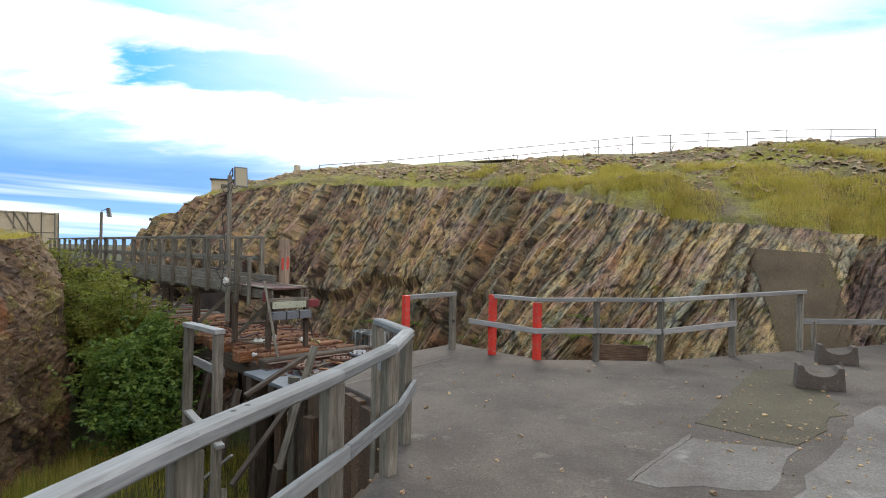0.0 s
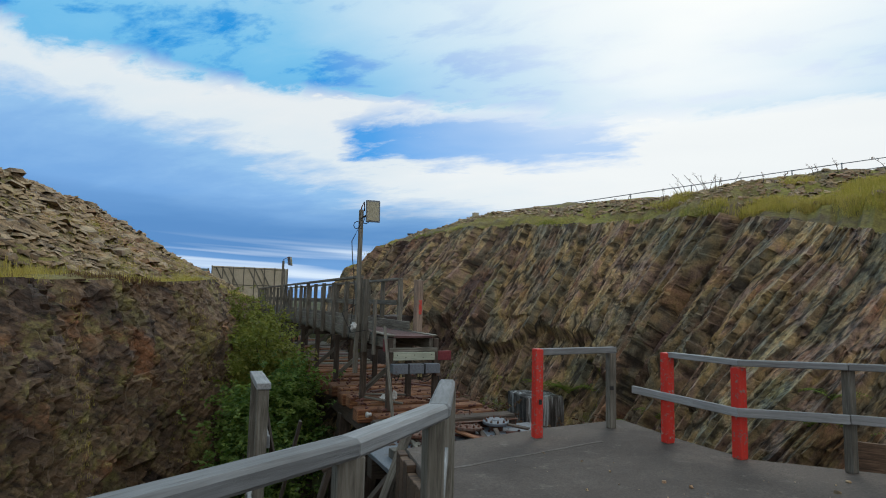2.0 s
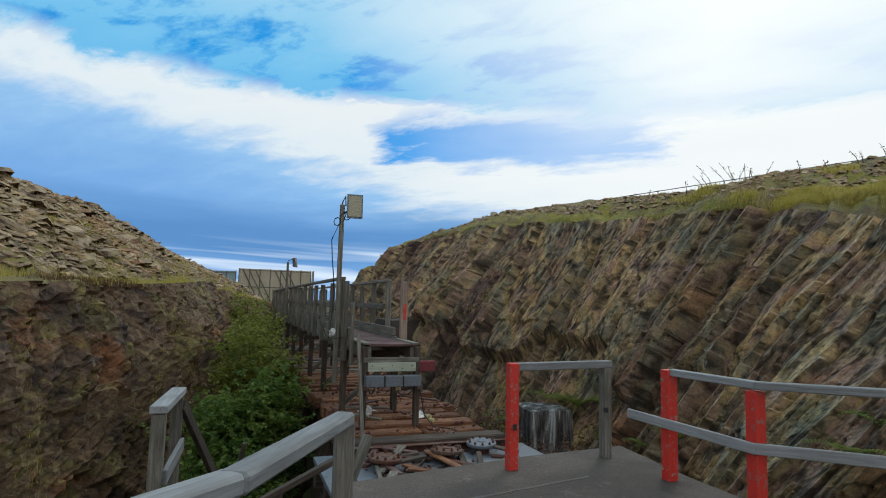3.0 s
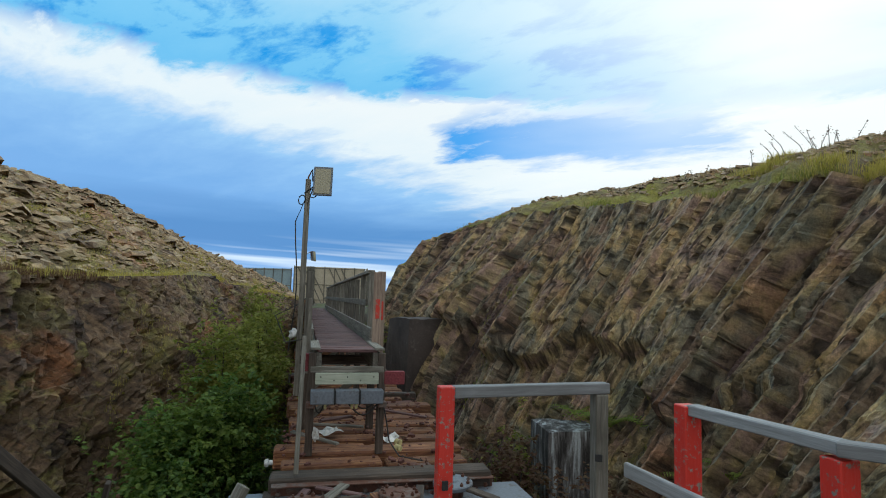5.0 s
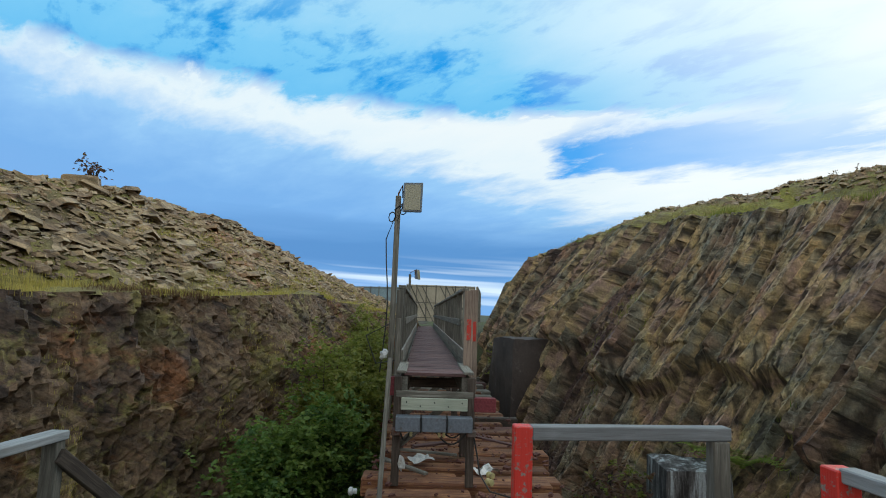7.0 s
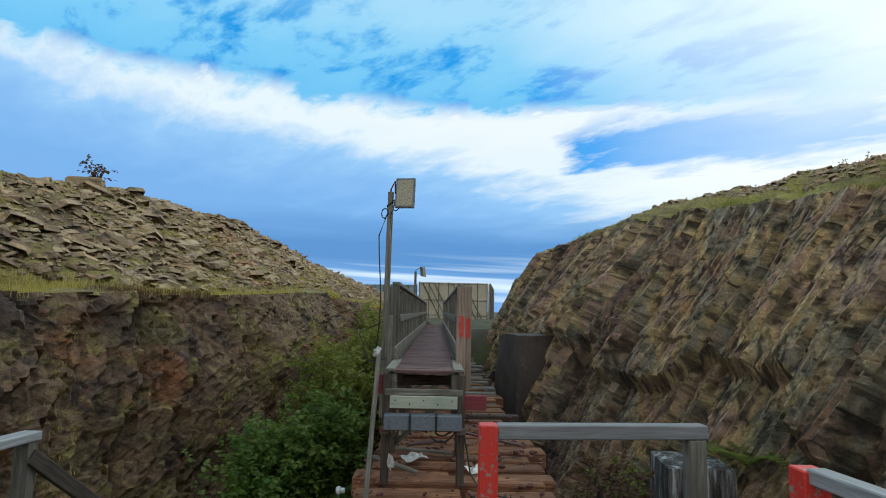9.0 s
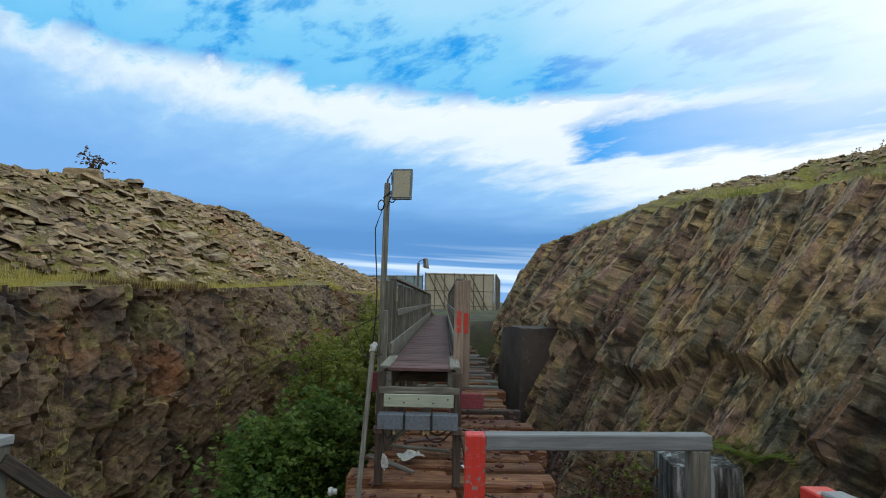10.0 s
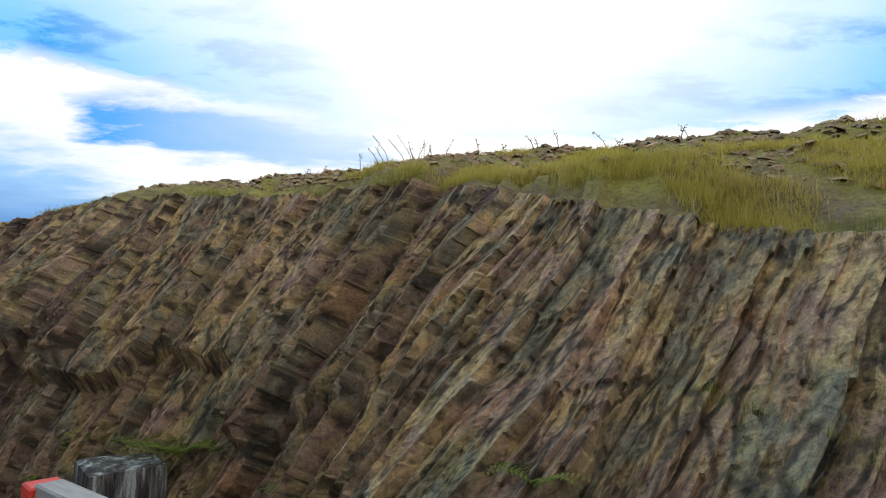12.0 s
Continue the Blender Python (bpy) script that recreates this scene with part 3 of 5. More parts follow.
def crags(s, h, angle, amp, seed, layers):
    """Blocky broken rock."""
    sa = math.sin(angle)
    warp = soft_noise(s * 0.35, h * 0.35, seed + 50) * 0.9 + soft_noise(s * 1.1, h * 1.1, seed + 52) * 0.35
    p, q = -s * sa + h * math.cos(angle), h / sa
    out = soft_noise(s * 0.22, h * 0.22, seed + 60) * 1.1 + soft_noise(s * 0.6, h * 0.6, seed + 61) * 0.5
    for n, (wp, wq, a) in enumerate(layers):
        v, dx, dy, t1, t2 = plates(p / wp + warp * 1.1, q / wq, seed + 7 * n)
        out = out + a * (v - dx * (0.8 + t1) + dy * t2 * 0.8)
    return out * amp


def slate(s, h, root, seed, layers):
    """Beds that overlap like shingles, each edge hanging over the next; and every slab's tone."""
    q = h / math.sin(radians(60))
    out = soft_noise(s * 0.2, h * 0.2, seed + 60) * 0.8 + soft_noise(s * 0.5, h * 0.5, seed + 61) * 0.45
    tones = []
    for n, (wp, wq, a) in enumerate(layers):
        v, dx, dy, t1, t2 = slabs(root + 0 * h, q, wp, wq, seed + 17 * n)
        out = out + a * (v * 1.15 + dx * (0.45 + 0.9 * t1) + dy * t2 * 0.5 - dy * 0.12)
        tones.append(np.clip(0.5 + 1.4 * v, 0, 1))
    return out, np.stack(tones[:3], -1)


def along(stations, step):
    """Even steps along a chain of stations, each a row of numbers that begins with x, y; smoothed."""
    a = np.array(stations, float)
    cum = np.r_[0, np.cumsum(np.hypot(*np.diff(a[:, :2], axis=0).T))]
    s = np.arange(0, cum[-1], step)
    rows = np.stack([np.interp(s, cum, a[:, k]) for k in range(a.shape[1])], 1)
    w = max(3, int(2.2 / step))
    pad = np.pad(rows, ((w, w), (0, 0)), mode="edge")
    ker = np.hanning(2 * w + 1)
    ker /= ker.sum()
    return s, np.stack([np.convolve(pad[:, k], ker, "valid") for k in range(a.shape[1])], 1)


def grid_object(name, P, material, label, category, kind="structure", smooth=False, beds=None, tones=None):
    ns, nt = P.shape[:2]
    idx = np.arange(ns * nt).reshape(ns, nt)
    f = np.stack([idx[:-1, :-1], idx[1:, :-1], idx[1:, 1:], idx[:-1, 1:]], -1).reshape(-1, 4)
    me = bpy.data.meshes.new(name)
    me.from_pydata(P.reshape(-1, 3).tolist(), [], f.tolist())
    me.materials.append(material)
    if smooth:
        me.polygons.foreach_set("use_smooth", [True] * len(me.polygons))
    if beds:
        # across the beds, and along them
        a, b = np.meshgrid(np.arange(ns) * beds[0], np.arange(nt) * beds[1], indexing="ij")
        uv = np.stack([a.ravel(), b.ravel()], 1)[f.ravel()]
        me.uv_layers.new(name="beds").data.foreach_set("uv", uv.ravel().tolist())
    if tones is not None:
        me.attributes.new("slab", "FLOAT_VECTOR", "FACE").data.foreach_set("vector", tones[:-1, :-1].ravel().tolist())
    me.update()
    return tagged(new(name, me), label, category, kind=kind)


def stuff(name, verts, faces, material, label, category):
    me = mesh_of(name, verts, faces, material)
    return tagged(new(name, me), label, category, kind="stuff")


# Stations of the right-hand rock: face at z = 1.5, crest height, rim x, y, z.
RIGHT = [
    (-20.5, 35.5, 1.7, -17.5, 38.5, 2.0), (-17.1, 30.0, 3.0, -13.8, 33.0, 3.6), (-12.9, 25.3, 3.9, -10.8, 30.5, 5.0), (-8.3, 21.65, 4.3, -7.4, 29.2, 5.7),
    (-4.4, 18.85, 3.95, -3.6, 25.0, 5.4), (-1.2, 17.7, 3.7, -0.6, 22.0, 4.9), (0.9, 15.9, 3.5, 2.3, 19.8, 4.75), (2.7, 13.9, 2.95, 4.6, 18.7, 4.8),
    (5.6, 13.0, 2.4, 8.0, 17.9, 4.95), (8.6, 12.3, 2.2, 11.5, 17.1, 5.05), (12.5, 10.8, 2.2, 16.5, 15.5, 5.25), (17.0, 7.5, 2.4, 22.0, 12.0, 5.4)]
# The left-hand cliff: face at z = 0.3, crest height, ridge x, y, z.
LEFT = [
    (-4.5, -6.0, 1.8, -10.0, -6.0, 4.0), (-5.2, 0.0, 1.8, -11.0, 0.5, 4.25), (-6.3, 4.5, 1.8, -12.0, 5.5, 4.3), (-7.25, 8.0, 1.75, -13.2, 9.8, 4.3), (-7.9, 9.8, 1.75, -14.6, 12.0, 4.45),
    (-8.2, 11.5, 1.8, -16.0, 14.0, 4.5), (-8.5, 13.0, 1.85, -17.3, 15.7, 4.5), (-10.0, 14.8, 1.95, -18.0, 18.0, 4.0), (-12.4, 17.2, 2.0, -18.8, 20.5, 3.2),
    (-15.5, 21.5, 1.7, -19.6, 24.0, 2.5), (-19.0, 27.0, 1.2, -22.5, 29.0, 1.5)]


BENCH = 0.5


def valley_side(stations, step_s, step_h, zmid, lean, toe, foot, angle, seed, layers, amp=1.0, calm=(), bend=()):
    """The face from its foot to the crest, and the crest line and far line for the slope above."""
    s, r = along(stations, step_s)
    t = np.gradient(r[:, :2], axis=0)
    t /= np.linalg.norm(t, axis=1)[:, None]
    n = np.stack([-t[:, 1], t[:, 0]], 1)
    hmax = r[:, 2] - foot
    k = int((hmax.max() * math.hypot(1, lean)) / step_h)
    f = np.linspace(0, 1, k)
    z = foot + hmax[:, None] * f[None]
    Hh = z * math.hypot(1, lean)
    # columns lean with the beds, so that slab edges run along the mesh
    cot = np.interp(s, *bend) if bend else np.full(len(s), 1 / math.tan(angle))
    sway = 0.45 * soft_noise(s[:, None] * 0.25 + 0 * Hh, Hh * 0.3, seed + 80) + 0.10 * soft_noise(s[:, None] * 0.9 + 0 * Hh, Hh * 1.0, seed + 81) if bend else 0
    S = np.clip(s[:, None] + (Hh - 1.5) * cot[:, None] + sway, 0, s[-1])
    at = lambda col: np.interp(S.ravel(), s, col).reshape(S.shape)
    X, Y, NX, NY = at(r[:, 0]), at(r[:, 1]), at(n[:, 0]), at(n[:, 1])
    tones = None
    if bend:
        d, tones = slate(S, Hh, s[:, None], seed, layers)
        rows, cols = np.meshgrid(np.arange(d.shape[0]), np.arange(d.shape[1]), indexing="ij")
        d = d + 0.022 * (cell_hash(rows, cols // 5, seed + 90) - 0.5) + 0.018 * (cell_hash(rows, cols, seed + 91) - 0.5)
        # the undercut along the foot
        brow = 0.62 + 1.4 * soft_noise(S * 0.45, 0 * S, seed + 95) + 0.5 * soft_noise(S * 1.7, 0 * S, seed + 96)
        d = d - np.interp(S, (28, 32), (0.45, 0.0)) * np.clip((brow - z) / 0.16, 0, 1)
    else:
        d = crags(S, Hh, angle, amp, seed, layers)
    if calm:
        m = np.exp(-((X - calm[0]) / calm[1]) ** 6)
        d = d * (1 - m) + calm[2] * m
    d = d * np.clip(f[None] * 8, 0, 1)
    # below the bench the face runs on at a slope of its own
    zb = np.maximum(z, BENCH)
    out = lean * (zb - zmid) + toe * np.minimum(z - BENCH, 0) - d * 0.85
    P = np.stack([X + NX * out, Y + NY * out, z + d * 0.4 * np.clip((1 - f[None]) * 3, 0.25, 1)], -1)
    top = np.stack([np.interp(S[:, -1], s, r[:, q]) for q in range(r.shape[1])], 1)
    return s, top, np.stack([NX[:, -1], NY[:, -1]], 1), P, tones


s_r, st_r, n_r, face_r, tones_r = valley_side(RIGHT, 0.036, 0.045, 1.5, 0.62, 0.55, -3.4, radians(60), 11, ((1.7, 5.5, 0.36), (0.66, 3.0, 0.17), (0.26, 1.7, 0.10), (0.12, 0.85, 0.05)), calm=(7.0, 0.85, 0.25), bend=((20, 27, 32, 36), (0.05, 0.18, 0.38, 0.50)))
s_l, st_l, n_l, face_l, _ = valley_side(LEFT, 0.065, 0.065, 0.3, 0.42, 0.12, -3.2, radians(85), 71, ((1.6, 1.9, 0.34), (0.55, 0.8, 0.22), (0.20, 0.27, 0.12), (0.10, 0.13, 0.06)), 0.9)
if n_l[len(n_l) // 2][0] > 0:
    n_l = -n_l
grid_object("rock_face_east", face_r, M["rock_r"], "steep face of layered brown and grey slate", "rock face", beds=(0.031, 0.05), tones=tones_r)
high = np.arange(face_r.shape[1] - 1)[None] / face_r.shape[1]
rows_m, cols_m = np.nonzero((np.abs(face_r[:-1, :-1, 0] - 7.0) < 0.72) & (high > 0.45) & (high < 0.91))
corner = face_r + np.array((-0.012, -0.035, 0.012))
wide = face_r.shape[1]
quads = np.stack([rows_m * wide + cols_m, (rows_m + 1) * wide + cols_m, (rows_m + 1) * wide + cols_m + 1, rows_m * wide + cols_m + 1], 1)
used, quads = np.unique(quads, return_inverse=True)
patch = mesh_of("mortar_patch", corner.reshape(-1, 3)[used].tolist(), quads.reshape(-1, 4).tolist(), M["mortar"])
tagged(new("mortar_patch", patch), "smooth brown mortar patch over the rock", "rock face", kind="structure")
grid_object("rock_face_west", face_l, M["rock_l"], "dark rusty brown rock cliff with dry grass patches", "rock face")


def slope(face, rows, n, seed, bulge, ledge, amp, rise):
    """The ground from the crest to the ridge and on behind it."""
    crest = face[::3, -1]
    rim = rows[::3, 3:6]
    n = n[::3]
    f = np.r_[np.linspace(0, 1, 46), 1.12, 1.35, 1.8, 2.6, 4.0]
    P = np.zeros((len(crest), len(f), 3))
    for k, v in enumerate(f):
        if v <= 1:
            P[:, k, :2] = crest[:, :2] + (rim[:, :2] - crest[:, :2]) * v
            e = max(0.0, (v - ledge) / (1 - ledge))
            e = e ** 0.9 if bulge > 0 else e
            lift = e * (1 - 0.0) + bulge * math.sin(math.pi * e) * 0.12
            P[:, k, 2] = crest[:, 2] + (rim[:, 2] - crest[:, 2]) * lift - 0.05 * (v == 0)
        else:
            P[:, k, :2] = rim[:, :2] + n * (v - 1) * 9
            P[:, k, 2] = rim[:, 2] + min(v - 1, 1.6) * rise
    x, y = P[:, :, 0], P[:, :, 1]
    d = soft_noise(x * 0.7, y * 0.7, seed) * 0.5 + soft_noise(x * 1.9, y * 1.9, seed + 1) * 0.25 + soft_noise(x * 5, y * 5, seed + 2) * 0.12
    P[:, :, 2] += d * amp * np.clip(f * 12, 0.15, 1)[None]
    return P


hill_r = slope(face_r, st_r, n_r, 5, 0.6, 0.04, 0.6, 1.45)
hill_l = slope(face_l, st_l, n_l, 15, 0.3, 0.22, 0.55, -1.2)
grid_object("hillside_east", hill_r, M["hill"], "rough slope of dry yellow grass and stony earth", "hillside")
grid_object("hillside_west", hill_l, M["scree"], "slope of loose slate scree above a grassy ledge", "hillside")

# ---- the bridge's own frame: x across, y ahead ----
BR = pose(-3.10, 11.72, 0, 0, 0, 45.8)


def br(v, u, z):
    return BR @ Vector((v, u, z))


def mound(x, y):
    """Tipped earth on the pit's floor."""
    return 1.0 * np.exp(-((x + 5.6) / 1.7) ** 2 - ((y - 9.6) / 2.6) ** 2)


def ground_sheet():
    """One sheet from the pit's floor out to the horizon."""
    ax = np.r_[-2500, -1200, -600, -300, -150, -90, np.arange(-60, 61, 0.75), 90, 150, 300, 600, 1200, 2500]
    X, Y = np.meshgrid(ax - 3, ax + 12, indexing="ij")
    dx, dy = X + 3.10, Y - 11.72
    u = dx * -0.717 + dy * 0.697
    f = np.clip((u - 15) / 6, 0, 1)
    z = -3.1 + f * f * (3 - 2 * f) * 3.75
    z += soft_noise(X * 0.5, Y * 0.5, 91) * 0.35 + soft_noise(X * 1.6, Y * 1.6, 92) * 0.15
    z += mound(X, Y)
    far = np.clip((np.hypot(dx, dy) - 70) / 60, 0, 1)
    z = z * (1 - far) + far * -0.5
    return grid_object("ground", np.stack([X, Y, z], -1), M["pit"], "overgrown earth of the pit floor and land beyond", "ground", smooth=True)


ground_sheet()


# ---- concrete platform ----
def slab(name, outline, top, thick, material, label, category, kind=""):
    """A poured slab over an outline; top gives its height at a place."""
    n = len(outline)
    c = Vector((sum(p[0] for p in outline) / n, sum(p[1] for p in outline) / n, 0))
    vs, fs = [], []
    inset = []
    for x, y in outline:
        k = Vector((c.x - x, c.y - y)).normalized() * 0.02
        inset.append((x + k.x, y + k.y))
    for x, y in inset:
        vs.append((x, y, top(x, y)))
    for x, y in outline:
        vs.append((x, y, top(x, y) - 0.02))
    for x, y in outline:
        vs.append((x, y, top(x, y) - thick))
    fs.append(list(range(n)))
    for k in range(n):
        k2 = (k + 1) % n
        fs += [[k, n + k, n + k2, k2], [n + k, 2 * n + k, 2 * n + k2, n + k2]]
    fs.append(list(range(2 * n, 3 * n))[::-1])
    me = mesh_of(name, vs, fs, material)
    return tagged(new(name, me), label, category, kind=kind)


def floor_z(x, y):
    return 0.03 + 0.032 * x - 0.004 * (y - 8)


EDGE = [(-0.95, -7.0), (12.0, -7.0), (12.0, 10.2), (7.6, 10.8), (5.9, 10.32), (4.55, 9.9), (3.3, 9.5), (2.35, 9.62), (1.55, 9.7), (0.95, 10.35), (0.2, 11.35),
        (-0.65, 10.42), (-1.8, 8.85), (-0.45, 7.0), (-0.24, 6.2), (-0.30, 5.3), (-0.55, 4.1), (-0.86, 2.9), (-0.95, 0.0)]
slab("platform_floor", EDGE, floor_z, 0.35, M["floor"], "worn grey-brown concrete platform with pale scuffs", "floor", "structure")
slab("platform_base", [(x * 0.985 + 0.03, y * 0.99) for x, y in EDGE], lambda x, y: floor_z(x, y) - 0.35, 3.2, M["darkblock"], "dark retaining body under the platform", "retaining wall", "structure")


# ---- platform things ----
def rail_fence(name, label, posts, spans, group):
    """posts: x, y, top z, side, material key; spans: index pairs with height below the post's top."""
    x0, y0 = posts[0][0], posts[0][1]
    t = thing(name, pose(x0, y0, floor_z(x0, y0)), label, "railing", group)
    for x, y, z, w, key in posts:
        p0 = Vector((x, y, floor_z(x, y) - (0.0 if key != "deep" else 2.5)))
        beam("post", t, p0, (x, y, z), w, w, M["red" if key == "red" else "grey"], "red painted post with chipped paint" if key == "red" else "")
    for a, b, za, zb, w, h, ext_a, ext_b, off in spans:
        pa, pb = Vector((*posts[a][:2], za)), Vector((*posts[b][:2], zb))
        d = (pb - pa).normalized()
        side = Vector((d.y, -d.x, 0)) * off
        beam("rail", t, pa - d * ext_a + side, pb + d * ext_b + side, w, h, M["rail"])
    return t


PA = (-0.60, 9.86, 1.022, 0.10, "red")
PGA = (0.14, 10.73, 0.95, 0.095, "grey")
rail_fence("railing", "short grey timber rail between a red and a grey post", [PA, PGA],
           [(0, 1, 0.985, 0.99, 0.09, 0.075, -0.045, 0.06, 0.0)], "platform railings")
FA = bpy.data.objects["railing"]
box("bolt_plate", FA, pose(-0.55, 9.80, 0.42, 0, 0, 48), (0.04, 0.012, 0.06), M["black"])
box("bolt_plate", FA, pose(0.155, 10.675, 0.52, 0, 0, 20), (0.05, 0.012, 0.05), M["black"])
RIGHT_POSTS = [(0.81, 10.15, 1.035, 0.105, "red"), (1.48, 9.675, 0.965, 0.105, "red"), (2.36, 9.50, 1.02, 0.08, "grey"),
               (3.28, 9.37, 1.045, 0.08, "grey"), (4.54, 9.78, 1.10, 0.09, "grey"), (5.83, 10.22, 1.155, 0.09, "grey")]
rail_fence("railing", "long grey timber railing with two red posts along the platform edge", RIGHT_POSTS,
           [(0, 1, 1.015, 1.01, 0.085, 0.06, -0.03, 0.05, 0.0), (1, 2, 1.01, 1.045, 0.10, 0.06, 0.0, 0.0, 0.03), (2, 3, 1.045, 1.07, 0.10, 0.06, 0, 0, 0.03),
            (3, 4, 1.07, 1.125, 0.10, 0.06, 0, 0, 0.03), (4, 5, 1.125, 1.18, 0.10, 0.06, 0, 0.06, 0.03),
            (0, 1, 0.56, 0.53, 0.035, 0.085, 0.42, 0.04, 0.075), (1, 2, 0.53, 0.58, 0.035, 0.085, 0, 0, 0.075), (2, 3, 0.58, 0.60, 0.035, 0.085, 0, 0, 0.065), (3, 4, 0.60, 0.70, 0.035, 0.085, 0, 0, 0.065)], "platform railings")
t_far = rail_fence("railing", "low grey timber rail beyond the end post", [(6.1, 10.3, 0.70, 0.07, "grey"), (8.6, 10.5, 0.75, 0.07, "grey")],
                   [(0, 1, 0.69, 0.69, 0.04, 0.09, 0.2, 0.1, 0.0)], "platform railings")

# the near handrail, bending round the platform's corner
HR = thing("handrail", pose(-0.19, 5.85, 0.0), "weathered grey timber handrail bending along the platform edge", "handrail", "platform railings")
HP = [(-0.64, 7.11, 0.985), (-0.19, 5.88, 1.045), (-0.245, 5.15, 1.03), (-0.45, 4.2, 1.035), (-0.76, 3.0, 1.045), (-1.02, 1.7, 1.05), (-1.15, -0.6, 1.06)]
for a, b in zip(HP[:-1], HP[1:]):
    a, b = Vector(a), Vector(b)
    beam("top_rail", HR, a + Vector((0, 0, -0.035)), b + (b - a).normalized() * 0.035 + Vector((0, 0, -0.035)), 0.115, 0.075, M["rail"], c=0.016)
for a, b in zip(HP[1:-1], HP[2:]):
    a, b = Vector(a), Vector(b)
    beam("mid_rail", HR, a + Vector((0.07, 0, -0.5)), b + Vector((0.07, 0, -0.5)), 0.04, 0.10, M["rail"])
beam("mid_rail", HR, (-0.64, 7.11, 0.47), (-0.17, 5.86, 0.55), 0.04, 0.09, M["rail"])
for x, y, z, w in ((-0.64, 7.11, 0.93, 0.10), (-0.20, 5.84, 0.98, 0.09), (-0.255, 5.15, 0.965, 0.105), (-0.47, 4.15, 0.97, 0.11), (-0.78, 3.0, 0.97, 0.11), (-1.03, 1.7, 0.97, 0.11), (-1.15, 0.2, 0.97, 0.11)):
    beam("post", HR, (x, y, -0.9), (x, y, z), w, w, M["grey"])

for f, z in ((0.72, 0.0), (0.80, 0.02)):
    p = Vector(HP[3]).lerp(Vector(HP[4]), f)
    lathe("bolt_hole", HR, Matrix.Translation((p.x, p.y + 0.02, p.z + 0.0005)), [(0.014, 0.0), (0.013, 0.003)], M["black"], sides=10)

# retaining piles along the platform's left edge
PILES = thing("pile_wall", pose(-0.9, 8.0, -2.9), "rusty brown stained timber piles holding the platform edge", "retaining wall", kind="structure")
LEFT_EDGE = [(-1.84, 8.82), (-0.5, 7.0), (-0.31, 6.2), (-0.37, 5.3), (-0.62, 4.1), (-0.93, 2.9), (-1.02, 0.0)]
rng = random.Random(4)
for (x0, y0), (x1, y1) in zip(LEFT_EDGE[:-1], LEFT_EDGE[1:]):
    n = max(1, round(math.hypot(x1 - x0, y1 - y0) / 0.21))
    ang = math.degrees(math.atan2(y1 - y0, x1 - x0))
    for k in range(n):
        f = (k + 0.5) / n
        top = -0.03 - rng.random() * 0.08
        box("pile", PILES, pose(x0 + (x1 - x0) * f, y0 + (y1 - y0) * f, (top - 3.1) / 2, 0, rng.uniform(-0.6, 0.6), ang), (0.2, 0.09, 3.1 + top), M["pile"])
for k in range(16):
    f = (k + 0.5) / 16
    p = br(-1.1 + 3.2 * f, -2.74, 0)
    box("pile", PILES, pose(p.x, p.y, -1.75, 0, 0, 45.8), (0.19, 0.08, 2.9), M["pile"])

# patches on the platform
def ragged(points, seed, amp=0.05, step=0.22):
    """An outline with broken edges between the given corners."""
    rng = random.Random(seed)
    out = []
    for (x0, y0), (x1, y1) in zip(points, points[1:] + points[:1]):
        n = max(1, int(math.hypot(x1 - x0, y1 - y0) / step))
        out += [(x0 + (x1 - x0) * k / n + rng.uniform(-amp, amp), y0 + (y1 - y0) * k / n + rng.uniform(-amp, amp)) for k in range(n)]
    return out


slab("gravel_patch", ragged([(2.6, 6.35), (3.15, 5.7), (4.15, 6.65), (5.2, 8.7), (4.35, 8.8)], 1), lambda x, y: floor_z(x, y) + 0.008, 0.03, M["gravel"], "brown gravel patch in the concrete floor", "gravel patch", "structure")
slab("pale_slab", ragged([(1.5, 4.95), (2.45, 4.8), (3.12, 5.66), (2.38, 5.98), (1.82, 5.4)], 2), lambda x, y: floor_z(x, y) + 0.006, 0.03, M["pale"], "pale broken concrete repair in the floor", "concrete patch", "structure")
slab("pale_slab", ragged([(2.55, 4.7), (3.3, 4.2), (5.6, 6.6), (4.8, 7.0), (4.15, 6.5)], 3), lambda x, y: floor_z(x, y) + 0.006, 0.03, M["pale"], "pale concrete strip in the floor", "concrete patch", "structure")
slab("floor_joint", ragged([(-1.22, 8.10), (-1.20, 8.06), (0.15, 9.93), (0.13, 9.98)], 5, 0.012, 0.12), lambda x, y: floor_z(x, y) + 0.004, 0.02, M["pale"], "pale worn joint across the concrete floor", "floor joint", "structure")
slab("floor_joint", ragged([(1.50, 5.0), (1.54, 4.98), (2.42, 6.02), (2.38, 6.05)], 6, 0.015, 0.12), lambda x, y: floor_z(x, y) + 0.010, 0.02, M["pale"], "pale crack line beside the concrete repair", "floor joint", "structure")
tagged(beam("rusty_sheet", None, (2.45, 9.95, -0.35), (3.25, 9.85, -0.35), 0.04, 1.3, M["pile"]), "rusty brown sheet standing below the platform edge", "metal sheet")


